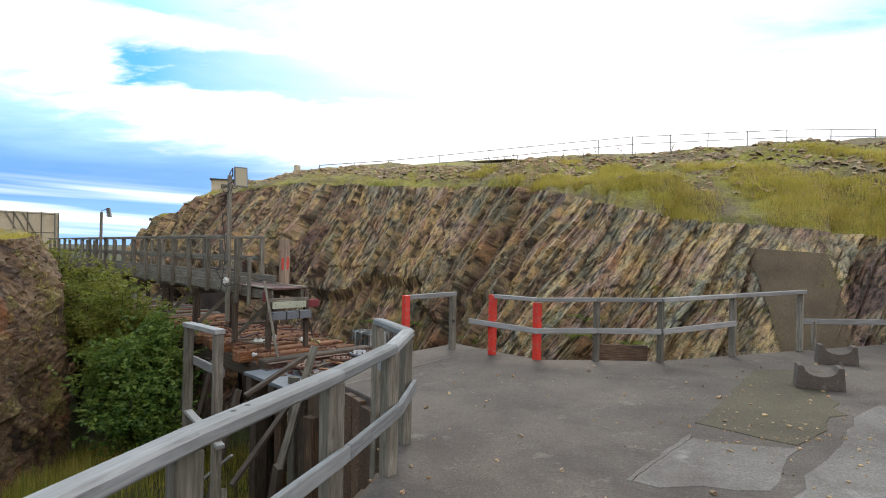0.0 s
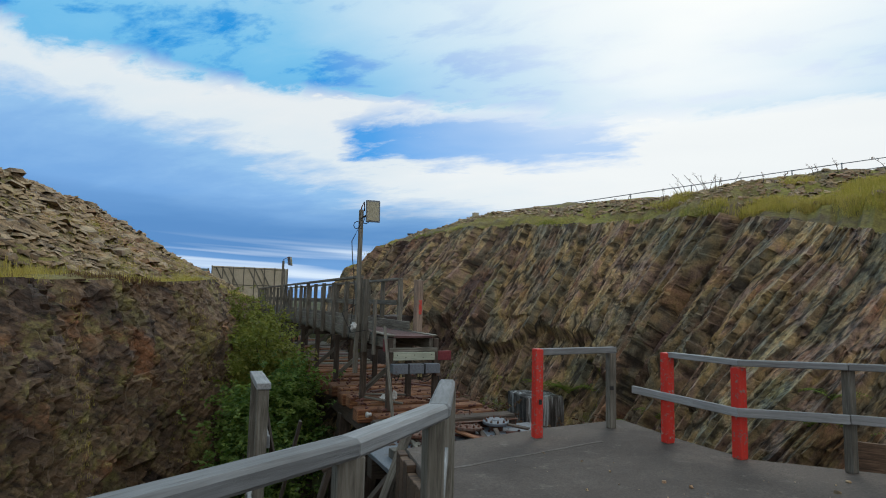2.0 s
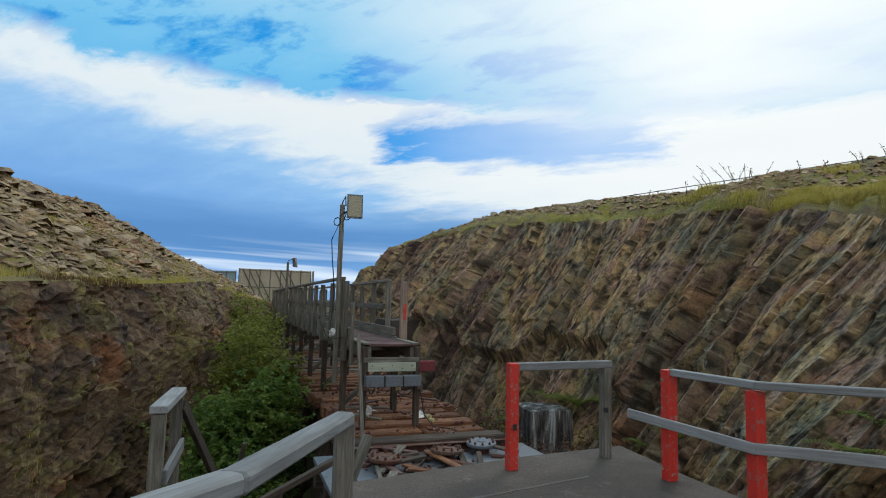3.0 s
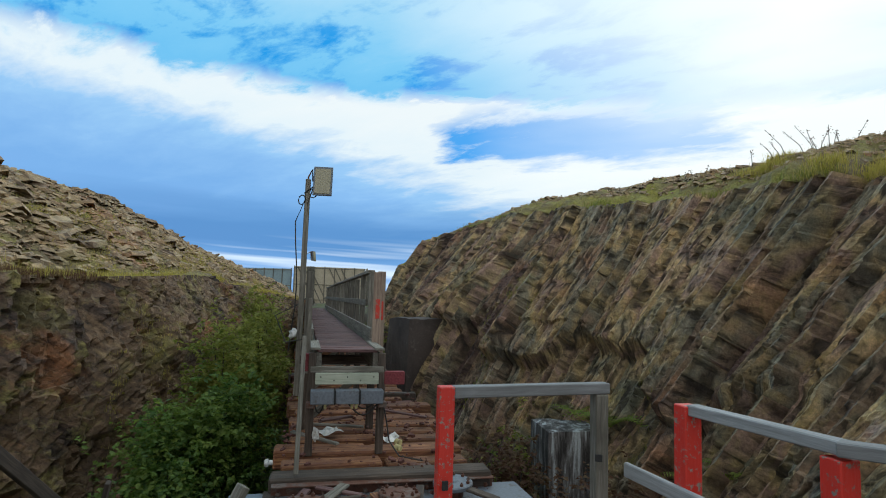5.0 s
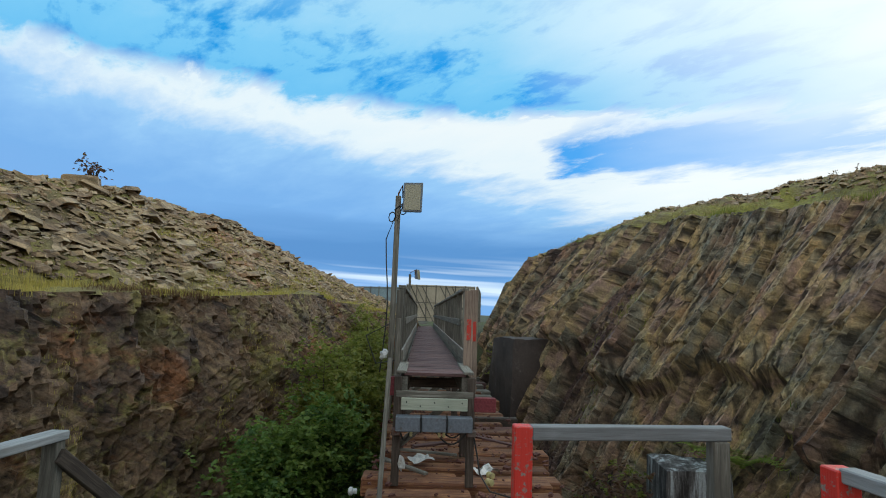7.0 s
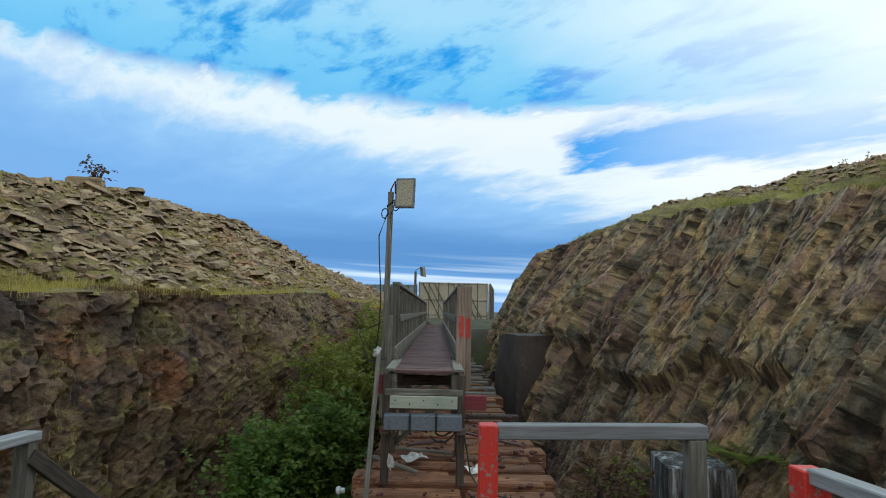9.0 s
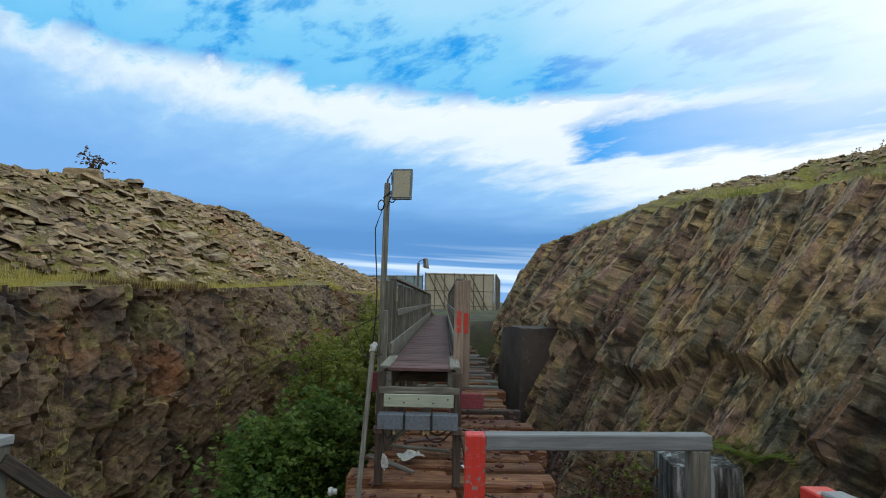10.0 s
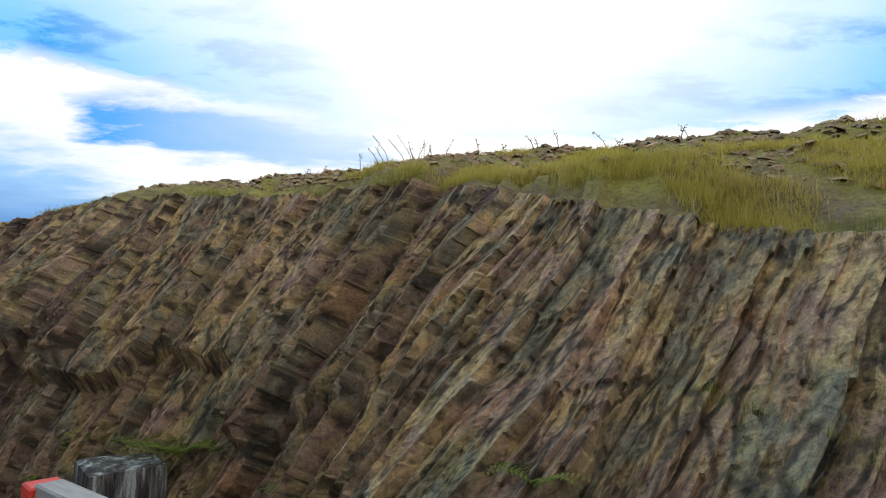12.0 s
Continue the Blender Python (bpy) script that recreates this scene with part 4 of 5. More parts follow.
def cradle(m, label):
    """A low concrete saddle with a round hollow in its top."""
    w, d, h = 0.46, 0.26, 0.27
    top = [(-w / 2, h), (-w / 2 + 0.05, h)]
    for k in range(9):
        a = math.pi * (1 - k / 8)
        top.append((0.17 * math.cos(a), h - 0.02 - 0.10 * math.sin(a)))
    top += [(w / 2 - 0.05, h), (w / 2, h)]
    prof = [(-w / 2 - 0.02, 0)] + top + [(w / 2 + 0.02, 0)]
    n = len(prof)
    vs = [(x, -d / 2, z) for x, z in prof] + [(x, d / 2, z) for x, z in prof]
    fs = [list(range(n)), list(range(n, 2 * n))[::-1]] + [[k, n + k, n + (k + 1) % n, (k + 1) % n] for k in range(n)]
    ob = new("concrete_cradle", mesh_of("concrete_cradle", vs, fs, M["floor"]))
    ob.matrix_basis = m
    return tagged(ob, label, "concrete block", "pipe cradles")


cradle(pose(4.60, 7.75, floor_z(4.6, 7.75) + 0.008, 0, 0, -22), "low dark concrete cradle with a hollow top")
cradle(pose(5.75, 9.2, floor_z(5.75, 9.2), 0, 0, -22), "low dark concrete cradle near the rock face")

# ---- lower timber deck ----
LOW = thing("timber_trestle", BR @ pose(0.45, 0, -3.0), "rust-stained heavy timber trestle deck with gaps", "trestle")
rng = random.Random(7)
u = -0.55
while u < 21:
    w = rng.uniform(0.26, 0.36) if u < 3.5 else rng.uniform(0.15, 0.27)
    a, b = rng.uniform(-0.15, 0.2), rng.uniform(-0.25, 0.12)
    z = -0.33 + rng.uniform(-0.05, 0.035)
    key = rng.choice(["sleeper", "sleeper", "sleeper", "redearth", "brown"]) if u < 7 else rng.choice(["sleeper", "grey", "deck", "grey"])
    skew = rng.uniform(-0.05, 0.05)
    split = rng.uniform(0.3, 0.9) if rng.random() < 0.45 else 0
    if split:
        beam("sleeper", LOW, br(-0.68 + a, u - skew, z), br(split - 0.03, u, z + rng.uniform(-0.03, 0.02)), w, 0.22, M["sleeper"], c=0.02)
        beam("sleeper", LOW, br(split + 0.03, u, z - 0.03), br(1.55 + b, u + skew, z - 0.02), w * rng.uniform(0.7, 1.0), 0.22, M[key], c=0.02)
    else:
        beam("sleeper", LOW, br(-0.68 + a, u - skew, z), br(1.55 + b, u + skew, z + rng.uniform(-0.03, 0.03)), w, 0.22, M[key], c=0.02)
    u += w + rng.uniform(0.03, 0.13)
for v in (-0.45, 0.45, 1.35):
    beam("stringer", LOW, br(v, -0.6, -0.60), br(v, 21, -0.60), 0.26, 0.30, M["brown"])
for k in range(8):
    for v in (-0.5, 1.4):
        uu = -0.4 + k * 2.8
        beam("trestle_leg", LOW, br(v * 1.25 - 0.1, uu, -3.4), br(v, uu, -0.7), 0.24, 0.24, M["brown"])
    beam("brace", LOW, br(-0.85, -0.4 + k * 2.8, -2.9), br(1.4, -0.4 + k * 2.8, -0.9), 0.07, 0.2, M["brown"])

FRONT = thing("steel_channel", BR @ pose(0.35, -0.66, -0.3), "rusty bolted steel channel along the trestle's front", "steel beam")
box("web", FRONT, BR @ pose(0.4, -0.70, -0.39), (2.3, 0.05, 0.17), M["rust"], c=0.004)
box("flange", FRONT, BR @ pose(0.4, -0.735, -0.307), (2.3, 0.12, 0.014), M["rust"], c=0.003)
for k in range(11):
    lathe("bolt", FRONT, BR @ pose(-0.68 + k * 0.215, -0.725, -0.39, 90), [(0.026, 0), (0.026, 0.02), (0.014, 0.022), (0.014, 0.04)], M["rust"], sides=6)

# steel floor plate with bolted covers, in front of the trestle
tagged(box("steel_plate", None, BR @ pose(0.35, -1.66, -0.44, 0, 0, 0), (3.0, 2.1, 0.06), M["steel"]), "dirty grey steel plate between platform and trestle", "steel plate")
box_support = thing("plate_support", BR @ pose(0.35, -1.6, -3.2), "dark timber crib under the steel plate", "timber crib")
for v in (-0.95, 0.35, 1.7):
    for uu in (-2.55, -0.8):
        beam("leg", box_support, br(v, uu, -3.3), br(v, uu, -0.72), 0.22, 0.22, M["brown"])
for uu in (-2.55, -1.6, -0.8):
    beam("bearer", box_support, br(-1.15, uu, -0.6), br(1.85, uu, -0.6), 0.2, 0.24, M["brown"])


def flange(m, label, key):
    t = thing("bolted_cover", m, label, "pipe flange", "bolted covers")
    lathe("neck", t, m, [(0.11, 0), (0.11, 0.09), (0.13, 0.10)], M["rust"])
    lathe("disc", t, m @ pose(0, 0, 0.10), [(0.20, 0), (0.205, 0.012), (0.205, 0.036), (0.195, 0.045), (0.06, 0.048), (0.05, 0.06)], M[key])
    for k in range(10):
        a = 2 * math.pi * k / 10
        lathe("bolt", t, m @ pose(0.165 * math.cos(a), 0.165 * math.sin(a), 0.142), [(0.018, 0), (0.018, 0.025), (0.010, 0.027), (0.010, 0.04)], M["rust"], sides=6)
    return t


flange(BR @ pose(1.05, -0.95, -0.41, 3, -2, 0), "round bolted steel cover, greyish, on the plate", "steel")
flange(BR @ pose(0.45, -1.2, -0.41, -2, 3, 20), "round bolted cover, brown with rust", "rust")
flange(BR @ pose(-0.40, -1.35, -0.41, 2, 2, 40), "round bolted cover, rusty red, beside planks", "rust")
flange(BR @ pose(0.75, -0.35, -0.41, 0, -3, 10), "round rusty cover under loose boards", "rust")

def crumple(name, m, size, material, label, category, seed):
    """A crumpled scrap of sheet."""
    bm = bmesh.new()
    bmesh.ops.create_icosphere(bm, subdivisions=2, radius=1.0)
    rng = random.Random(seed)
    for v in bm.verts:
        k = rng.uniform(0.55, 1.15)
        v.co = Vector((v.co.x * size[0], v.co.y * size[1], v.co.z * size[2])) * k
    me = bpy.data.meshes.new(name)
    bm.to_mesh(me)
    bm.free()
    me.materials.append(material)
    return tagged(place(new(name, me), None, m), label, category)


# ---- footbridge ----
FB = thing("footbridge", BR, "narrow weathered timber footbridge on legs above the trestle", "footbridge")
LENGTH = 22.0
rng = random.Random(12)
u, n = 0.0, 0
while u < LENGTH:
    w = 0.118
    beam("plank", FB, br(-0.34 + rng.uniform(-0.01, 0.01), u + w / 2, 0.952 + rng.uniform(-0.004, 0.004)), br(0.34 + rng.uniform(-0.01, 0.01), u + w / 2, 0.952), w, 0.035, M["deck"], c=0.004)
    u += w + 0.008
for v in (-0.37, 0.37):
    beam("edge_board", FB, br(v, -0.02, 0.975), br(v, 1.1, 0.975), 0.11, 0.03, M["grey"])
    beam("stringer", FB, br(v * 0.92, 0.02, 0.84), br(v * 0.92, LENGTH, 0.84), 0.09, 0.18, M["grey"])
    beam("side_board", FB, br(v * 1.12, 1.2, 0.90), br(v * 1.12, LENGTH, 0.90), 0.03, 0.20, M["grey"])
    beam("leg", FB, br(v * 1.08, 0.0, -0.22), br(v * 1.08, 0.0, 0.93), 0.085, 0.085, M["brown"])
beam("cross_board", FB, br(-0.42, -0.03, 0.745), br(0.42, -0.03, 0.745), 0.04, 0.07, M["grey"])
beam("green_board", FB, br(-0.36, -0.065, 0.645), br(0.36, -0.065, 0.645), 0.03, 0.13, M["green"], "pale green painted board with bolt holes")
for k in range(5):
    p = br(-0.3 + k * 0.15, -0.083, 0.645 + 0.02 * (-1) ** k)
    lathe("bolt", FB, Matrix.Translation(p) @ pose(0, 0, 0, 90, 0, 45.8), [(0.008, -0.004), (0.008, 0.008)], M["black"], sides=8)
for k in range(3):
    box("steel_box", FB, BR @ pose(-0.275 + k * 0.275, -0.13, 0.455), (0.262, 0.16, 0.15), M["steel"], "grey painted steel box section")
for v in (-0.1375, 0.1375):
    box("clamp", FB, BR @ pose(v, -0.14, 0.455), (0.016, 0.18, 0.16), M["black"])
for v in (-0.40, 0.40):
    box("bracket", FB, BR @ pose(v, -0.1, 0.36), (0.10, 0.14, 0.06), M["rust"])
box("red_block", FB, BR @ pose(0.55, 0.0, 0.645), (0.24, 0.10, 0.15), M["redworn"], "faded dark red block on the side")
box("red_block", FB, BR @ pose(-0.47, 0.02, 0.82), (0.06, 0.09, 0.2), M["redworn"], "faded dark red block")
for uu in (1.4, 3.6, 5.8, 8.0, 10.2, 12.4, 14.6, 16.8, 19.0):
    for v in (-0.44, 0.44):
        beam("leg", FB, br(v, uu, -0.25), br(v, uu, 0.76), 0.10, 0.10, M["brown"])
    beam("bearer", FB, br(-0.55, uu, 0.70), br(0.55, uu, 0.70), 0.10, 0.12, M["brown"])
    beam("brace", FB, br(-0.44, uu + 0.05, -0.15), br(0.44, uu + 0.05, 0.62), 0.03, 0.09, M["grey"])


def bridge_rail(v, starts, label):
    t = thing("bridge_railing", BR @ pose(v, starts, 0.97), label, "railing", "bridge railings")
    u = starts
    rng = random.Random(int(100 + v * 10))
    while u < LENGTH:
        beam("post", t, br(v + rng.uniform(-0.015, 0.015), u, 0.75), br(v + rng.uniform(-0.02, 0.02), u, 1.93 + rng.uniform(-0.02, 0.04)), 0.085, 0.085, M["grey"])
        u += 1.12
    beam("top_rail", t, br(v, starts - 0.05, 1.98), br(v, LENGTH, 1.98), 0.11, 0.05, M["grey"])
    beam("mid_rail", t, br(v * 0.88, starts, 1.50), br(v * 0.88, LENGTH, 1.50), 0.03, 0.10, M["grey"])
    beam("kick_board", t, br(v * 0.88, starts - 0.8, 1.08), br(v * 0.88, LENGTH, 1.08), 0.03, 0.14, M["grey"])
    return t


RL = bridge_rail(-0.46, 1.75, "weathered grey timber bridge railing with top rail")
RR = bridge_rail(0.46, 2.1, "weathered grey timber bridge railing opposite the lamp pole")
GP = thing("gate_post", BR @ pose(0.45, 0.85, 0.97), "pair of weathered boards with worn red paint", "post")
beam("board", GP, br(0.42, 0.85, 0.60), br(0.42, 0.85, 1.92), 0.06, 0.11, M["gate"])
beam("board", GP, br(0.52, 1.25, 0.60), br(0.52, 1.25, 1.95), 0.06, 0.11, M["gate"])
box("red_patch", GP, BR @ pose(0.425, 0.818, 1.43), (0.055, 0.012, 0.26), M["redflake"], "flaking red paint")
box("red_patch", GP, BR @ pose(0.525, 1.218, 1.40), (0.055, 0.012, 0.26), M["redflake"], "flaking red paint")
GP2 = thing("gate_post", BR @ pose(-0.46, 1.4, 0.97), "weathered grey post at the bridge entrance", "post")
beam("post", GP2, br(-0.47, 1.3, 0.6), br(-0.47, 1.3, 1.92), 0.09, 0.09, M["grey"])
beam("post", GP2, br(-0.45, 0.75, 0.6), br(-0.45, 0.75, 1.55), 0.09, 0.05, M["grey"])


for v0, v1, sag in ((-0.36, -0.25, 0.10), (0.02, 0.36, 0.13), (0.10, 0.30, 0.06)):
    pts = [br(v0 + (v1 - v0) * k / 8, -0.10, 0.37 - sag * math.sin(math.pi * k / 8)) for k in range(9)]
    tube("hanging_cable", FB, pts, 0.009, M["black"], sides=5)
tube("hanging_cable", FB, [br(0.42, -0.06, 0.38), br(0.47, -0.08, 0.15), br(0.50, -0.12, -0.05), br(0.60, -0.25, -0.19), br(0.85, -0.4, -0.21)], 0.009, M["black"], sides=5)
for v in (-0.24, 0.06, 0.11):
    box("yellow_clip", FB, BR @ pose(v, -0.12, 0.35), (0.03, 0.03, 0.07), M["yellow"])
crumple("hanging_rag", Matrix.Translation(br(-0.33, -0.1, 0.03)), (0.05, 0.03, 0.09), M["white"], "torn pale plastic rag hanging under the bridge", "plastic scrap", 5)


# ---- lamps ----
def floodlight(base, top, head, yaw, scale, label):
    t = thing("floodlight", Matrix.Translation(base), label, "floodlight", "floodlights")
    base, top = Vector(base), Vector(top)
    beam("pole", t, base, top, 0.075, 0.075, M["grey"])
    hm = Matrix.Translation(top) @ pose(*head, 0, 0, yaw) @ Matrix.Diagonal((scale, scale, scale, 1))
    body = box("housing", t, hm @ pose(0, 0.05, 0, -8, 0, 0), (0.24, 0.10, 0.40), M["steel"])
    box("bezel", body, hm @ pose(0, -0.012, -0.005, -8, 0, 0), (0.27, 0.03, 0.43), M["steel"])
    box("glass", body, hm @ pose(0, -0.031, -0.007, -8, 0, 0), (0.225, 0.012, 0.375), M["glass"], "yellowish lamp glass")
    for k in range(5):
        box("fin", body, hm @ pose(0, 0.12, -0.14 + k * 0.07, -8, 0, 0), (0.20, 0.05, 0.012), M["steel"])
    tube("bracket", t, [top + Vector((0, 0, -0.1)), top + Vector((0, 0, 0.04)), (hm @ Vector((-0.16, 0.05, 0.18))), (hm @ Vector((-0.15, 0.05, 0.0)))], 0.012, M["rust"])
    return t


P0, P1 = br(-0.58, 1.45, 0.2), br(-0.56, 1.5, 3.24)
floodlight(P0, P1, (0.19, 0.10, -0.02), 38, 1.0, "old floodlight with square glass on a leaning wooden pole")
Q0, Q1 = br(-0.62, 11.8, -0.3), br(-0.60, 11.8, 2.85)
floodlight(Q0, Q1, (0.16, 0.20, 0.0), 110, 0.75, "smaller floodlight on a post farther along the bridge")

CB = thing("cable", Matrix.Translation(P0), "loose black cable hanging down the lamp pole", "cable")
pts = [P1 + Vector((0.10, 0.02, -0.1)), P1 + Vector((0.0, -0.06, -0.2))]
for k in range(9):
    a = k * math.pi / 4
    pts.append(P1 + Vector((-0.05 + 0.07 * math.cos(a), -0.06, -0.30 + 0.07 * math.sin(a))))
pts += [P1.lerp(P0, f) + Vector((-0.09 - 0.05 * math.sin(f * 9), -0.07, 0)) for f in (0.2, 0.3, 0.4, 0.5, 0.6, 0.7, 0.8)]
tube("wire", CB, pts, 0.009, M["black"], sides=5)
pts = [P1 + Vector((0.14, 0.05, -0.12))] + [P1 + Vector((0.09 + 0.08 * math.cos(k * 0.8), 0.02, -0.2 + 0.07 * math.sin(k * 0.8))) for k in range(11)] + [P1 + Vector((0.0, -0.05, -0.5))]
tube("wire", CB, pts, 0.008, M["black"], sides=5)
pts = [br(-0.45, 2.2, 1.9), br(-0.5, 1.8, 1.55), br(-0.62, 1.4, 1.45), br(-0.9, 1.3, 1.3), br(-0.75, 1.2, 0.95), br(-0.5, 1.1, 1.0)]
tube("wire", CB, pts, 0.008, M["black"], sides=5)
crumple("plastic_bag", Matrix.Translation(br(-0.66, 1.38, 1.05)), (0.07, 0.06, 0.08), M["white"], "crumpled white plastic scrap tied to the pole", "plastic scrap", 1)
LP = thing("leaning_board", Matrix.Translation(br(-0.52, -0.62, -0.2)), "long grey board leaning against the bridge leg", "board")
beam("board", LP, br(-0.52, -0.62, -0.24), br(-0.50, 0.0, 1.12), 0.05, 0.022, M["grey"])

# ---- the broken stair frame in the pit ----
SF = thing("pit_scaffold", pose(-2.93, 7.8, -3.0), "tall weathered timber scaffold standing in the pit", "scaffold")
A, B = Vector((-3.37, 8.28, 0)), Vector((-2.63, 7.51, 0))
for p, z in ((A, 0.68), (B, 0.70)):
    beam("post", SF, (p.x, p.y, -3.2), (p.x, p.y, z), 0.10, 0.10, M["grey"])
e = (B - A).normalized()
beam("top_rail", SF, A + Vector((0, 0, 0.70)) - e * 0.06, B + Vector((0, 0, 0.735)) + e * 0.06, 0.13, 0.06, M["rail"])
beam("mid_rail", SF, A + Vector((0.05, 0.04, 0.22)), B + Vector((0.05, 0.04, 0.22)), 0.04, 0.11, M["rail"])
beam("low_rail", SF, A + Vector((0.0, 0.0, -0.45)), B + Vector((0.1, -0.1, -0.62)), 0.10, 0.05, M["rail"])
beam("diagonal", SF, A + Vector((0.05, 0.02, 0.58)), A + Vector((-0.75, 1.35, -0.75)), 0.05, 0.10, M["brown"])
for p, q, w, key in (((-2.75, 8.7, -0.35), (-2.05, 9.3, 0.12), 0.10, "brown"), ((-2.2, 8.6, -1.3), (-1.95, 9.4, 0.25), 0.11, "grey"), ((-2.8, 8.4, -1.5), (-2.1, 9.5, -0.3), 0.09, "brown"),
                     ((-3.0, 7.3, -1.6), (-1.2, 6.3, -0.75), 0.10, "rail"), ((-2.6, 7.6, -1.2), (-2.0, 6.6, -2.8), 0.12, "grey"), ((-3.6, 8.9, -3.0), (-3.2, 9.6, -0.5), 0.12, "brown"),
                     ((-4.2, 9.2, -3.0), (-3.5, 9.3, 0.0), 0.07, "brown"), ((-2.3, 9.6, -3.0), (-2.35, 9.7, -0.3), 0.20, "grey"), ((-2.0, 9.2, -3.0), (-2.05, 9.3, -0.35), 0.22, "brown"),
                     ((-2.7, 10.2, -3.0), (-2.75, 10.3, -0.4), 0.22, "pile"), ((-4.3, 8.7, -2.4), (-2.6, 7.9, -0.9), 0.06, "rail"), ((-2.3, 7.9, -3.0), (-1.9, 7.6, -0.9), 0.14, "brown"),
                     ((-1.6, 8.2, -3.0), (-1.7, 8.3, -0.5), 0.2, "pile"), ((-3.1, 10.6, -3.0), (-3.15, 10.7, -0.4), 0.22, "brown")):
    t = thing("loose_timber", Matrix.Translation(p), "weathered loose timber leaning in the pit", "timber", "leaning timbers")
    beam("timber", t, p, q, w, w * 0.55, M[key])
RP = thing("marker_post", pose(-5.57, 11.05, -2.3), "small red painted marker post in the pit grass", "post")
beam("post", RP, (-5.57, 11.05, -2.6), (-5.55, 11.05, -1.55), 0.08, 0.08, M["red"])

# ---- concrete blocks by the rock ----
def rough_block(name, m, size, material, label, seed, amp=0.03, batter=0.0):
    """A cast block with broken edges, widening towards its foot by its batter."""
    sx, sy, sz = size
    bm = bmesh.new()
    bmesh.ops.create_cube(bm, size=1.0)
    for v in bm.verts:
        v.co = Vector((v.co.x * sx, v.co.y * sy, v.co.z * sz))
    bmesh.ops.subdivide_edges(bm, edges=bm.edges[:], cuts=7, use_grid_fill=True)
    noise.seed_set(seed)
    for v in bm.verts:
        edge = sum(abs(abs(c) - s / 2) < 1e-4 for c, s in zip(v.co, (sx, sy, sz)))
        k = noise.noise(v.co * 3.1 + Vector((seed, 0, 0))) * amp
        v.co += v.co.normalized() * (k - (0.02 + abs(k)) * (edge - 1) * 0.7)
    for v in bm.verts:
        k = 1 + batter * (sz / 2 - v.co.z) / sz * 2
        v.co.x, v.co.y = v.co.x * k, v.co.y * k
    me = bpy.data.meshes.new(name)
    bm.to_mesh(me)
    bm.free()
    me.materials.append(material)
    ob = new(name, me)
    ob.matrix_basis = m
    return tagged(ob, label, name.split("_")[-1])


rough_block("concrete_block", pose(-2.1, 16.25, -1.3, 0, 0, 40), (0.95, 1.0, 1.6), M["block"], "stained grey concrete block with dark streaks below the rock", 3)
rough_block("concrete_abutment", BR @ pose(2.78, 9.2, -1.0, 0, 0, 14), (1.55, 1.5, 4.1), M["darkblock"], "tall dark wet concrete abutment against the rock", 9, 0.05, 0.14)


# ---- far wall and huts ----
def panel_wall(name, v0, v1, u0, u1, base, top, key, label, arches):
    t = thing(name, BR @ pose((v0 + v1) / 2, (u0 + u1) / 2, base), label, "wall", kind="structure")
    a, b = br(v0, u0, 0), br(v1, u1, 0)
    d = (b - a).normalized()
    nrm = Vector((d.y, -d.x, 0))
    if (br(0, -5, 0) - a).dot(nrm) < 0:
        nrm = -nrm
    L = (b - a).length
    beam("panel_body", t, a + Vector((0, 0, (base + top) / 2)), b + Vector((0, 0, (base + top) / 2)), 0.2, top - base, M[key])
    n = max(2, round(L / 1.1))
    for k in range(n + 1):
        p = a + d * (L * k / n) + nrm * 0.13
        beam("rib", t, p + Vector((0, 0, base)), p + Vector((0, 0, top + 0.05 * (k % 3 == 0))), 0.10, 0.10, M["grey"])
    for f in (0.3, 0.62, 0.97):
        z = base + (top - base) * f
        beam("rib", t, a + nrm * 0.12 + Vector((0, 0, z)), b + nrm * 0.12 + Vector((0, 0, z)), 0.08, 0.08, M["grey"])
    for x0 in arches:
        for k in range(3):
            p = a + d * (x0 + 0.7 * k) + nrm * 0.16
            beam("diagonal_rib", t, p + Vector((0, 0, top - 0.1)), p + d * 2.2 + Vector((0, 0, base + 1.2)), 0.12, 0.12, M["grey"])
    return t


panel_wall("panel_wall", -2.1, 6.1, 61.6, 61.6, -0.6, 5.0, "panel", "beige panelled wall with slanting ribs far beyond the bridge", (0.4, 4.0))
panel_wall("panel_wall", 6.35, 8.8, 61.8, 82.0, -0.6, 5.0, "panel", "beige panelled end wall running away from the bridge", ())
panel_wall("panel_wall", -2.4, -14.0, 62.5, 67.0, -0.6, 4.7, "bluepanel", "blue-grey panelled wall running on beyond the bridge", ())
LW = thing("low_wall", pose(-8.4, 29.9, 5.0), "low ochre boarded wall along the hilltop", "wall", kind="structure")
beam("cap_post", LW, (-8.4, 29.9, 4.8), (-8.4, 29.9, 6.05), 0.25, 0.25, M["panel"])
for k in range(10):
    beam("board", LW, (-8.3 + k * 0.62, 29.95 + k * 0.1, 5.55 - k * 0.012), (-7.7 + k * 0.62, 30.05 + k * 0.1, 5.54 - k * 0.012), 0.06, 0.6, M["panel"])


def hut(x, y, z, w, d, h, turn, label):
    t = thing("hut", pose(x, y, z, 0, 0, turn), label, "hut")
    m = pose(x, y, z, 0, 0, turn)
    box("wall", t, m @ pose(0, 0, h / 2), (w, d, h), M["panel"])
    box("roof", t, m @ pose(0, 0, h + 0.06), (w + 0.3, d + 0.3, 0.12), M["brown"])
    box("door", t, m @ pose(-w * 0.2, -d / 2 - 0.01, h * 0.42), (0.8, 0.04, h * 0.8), M["grey"])


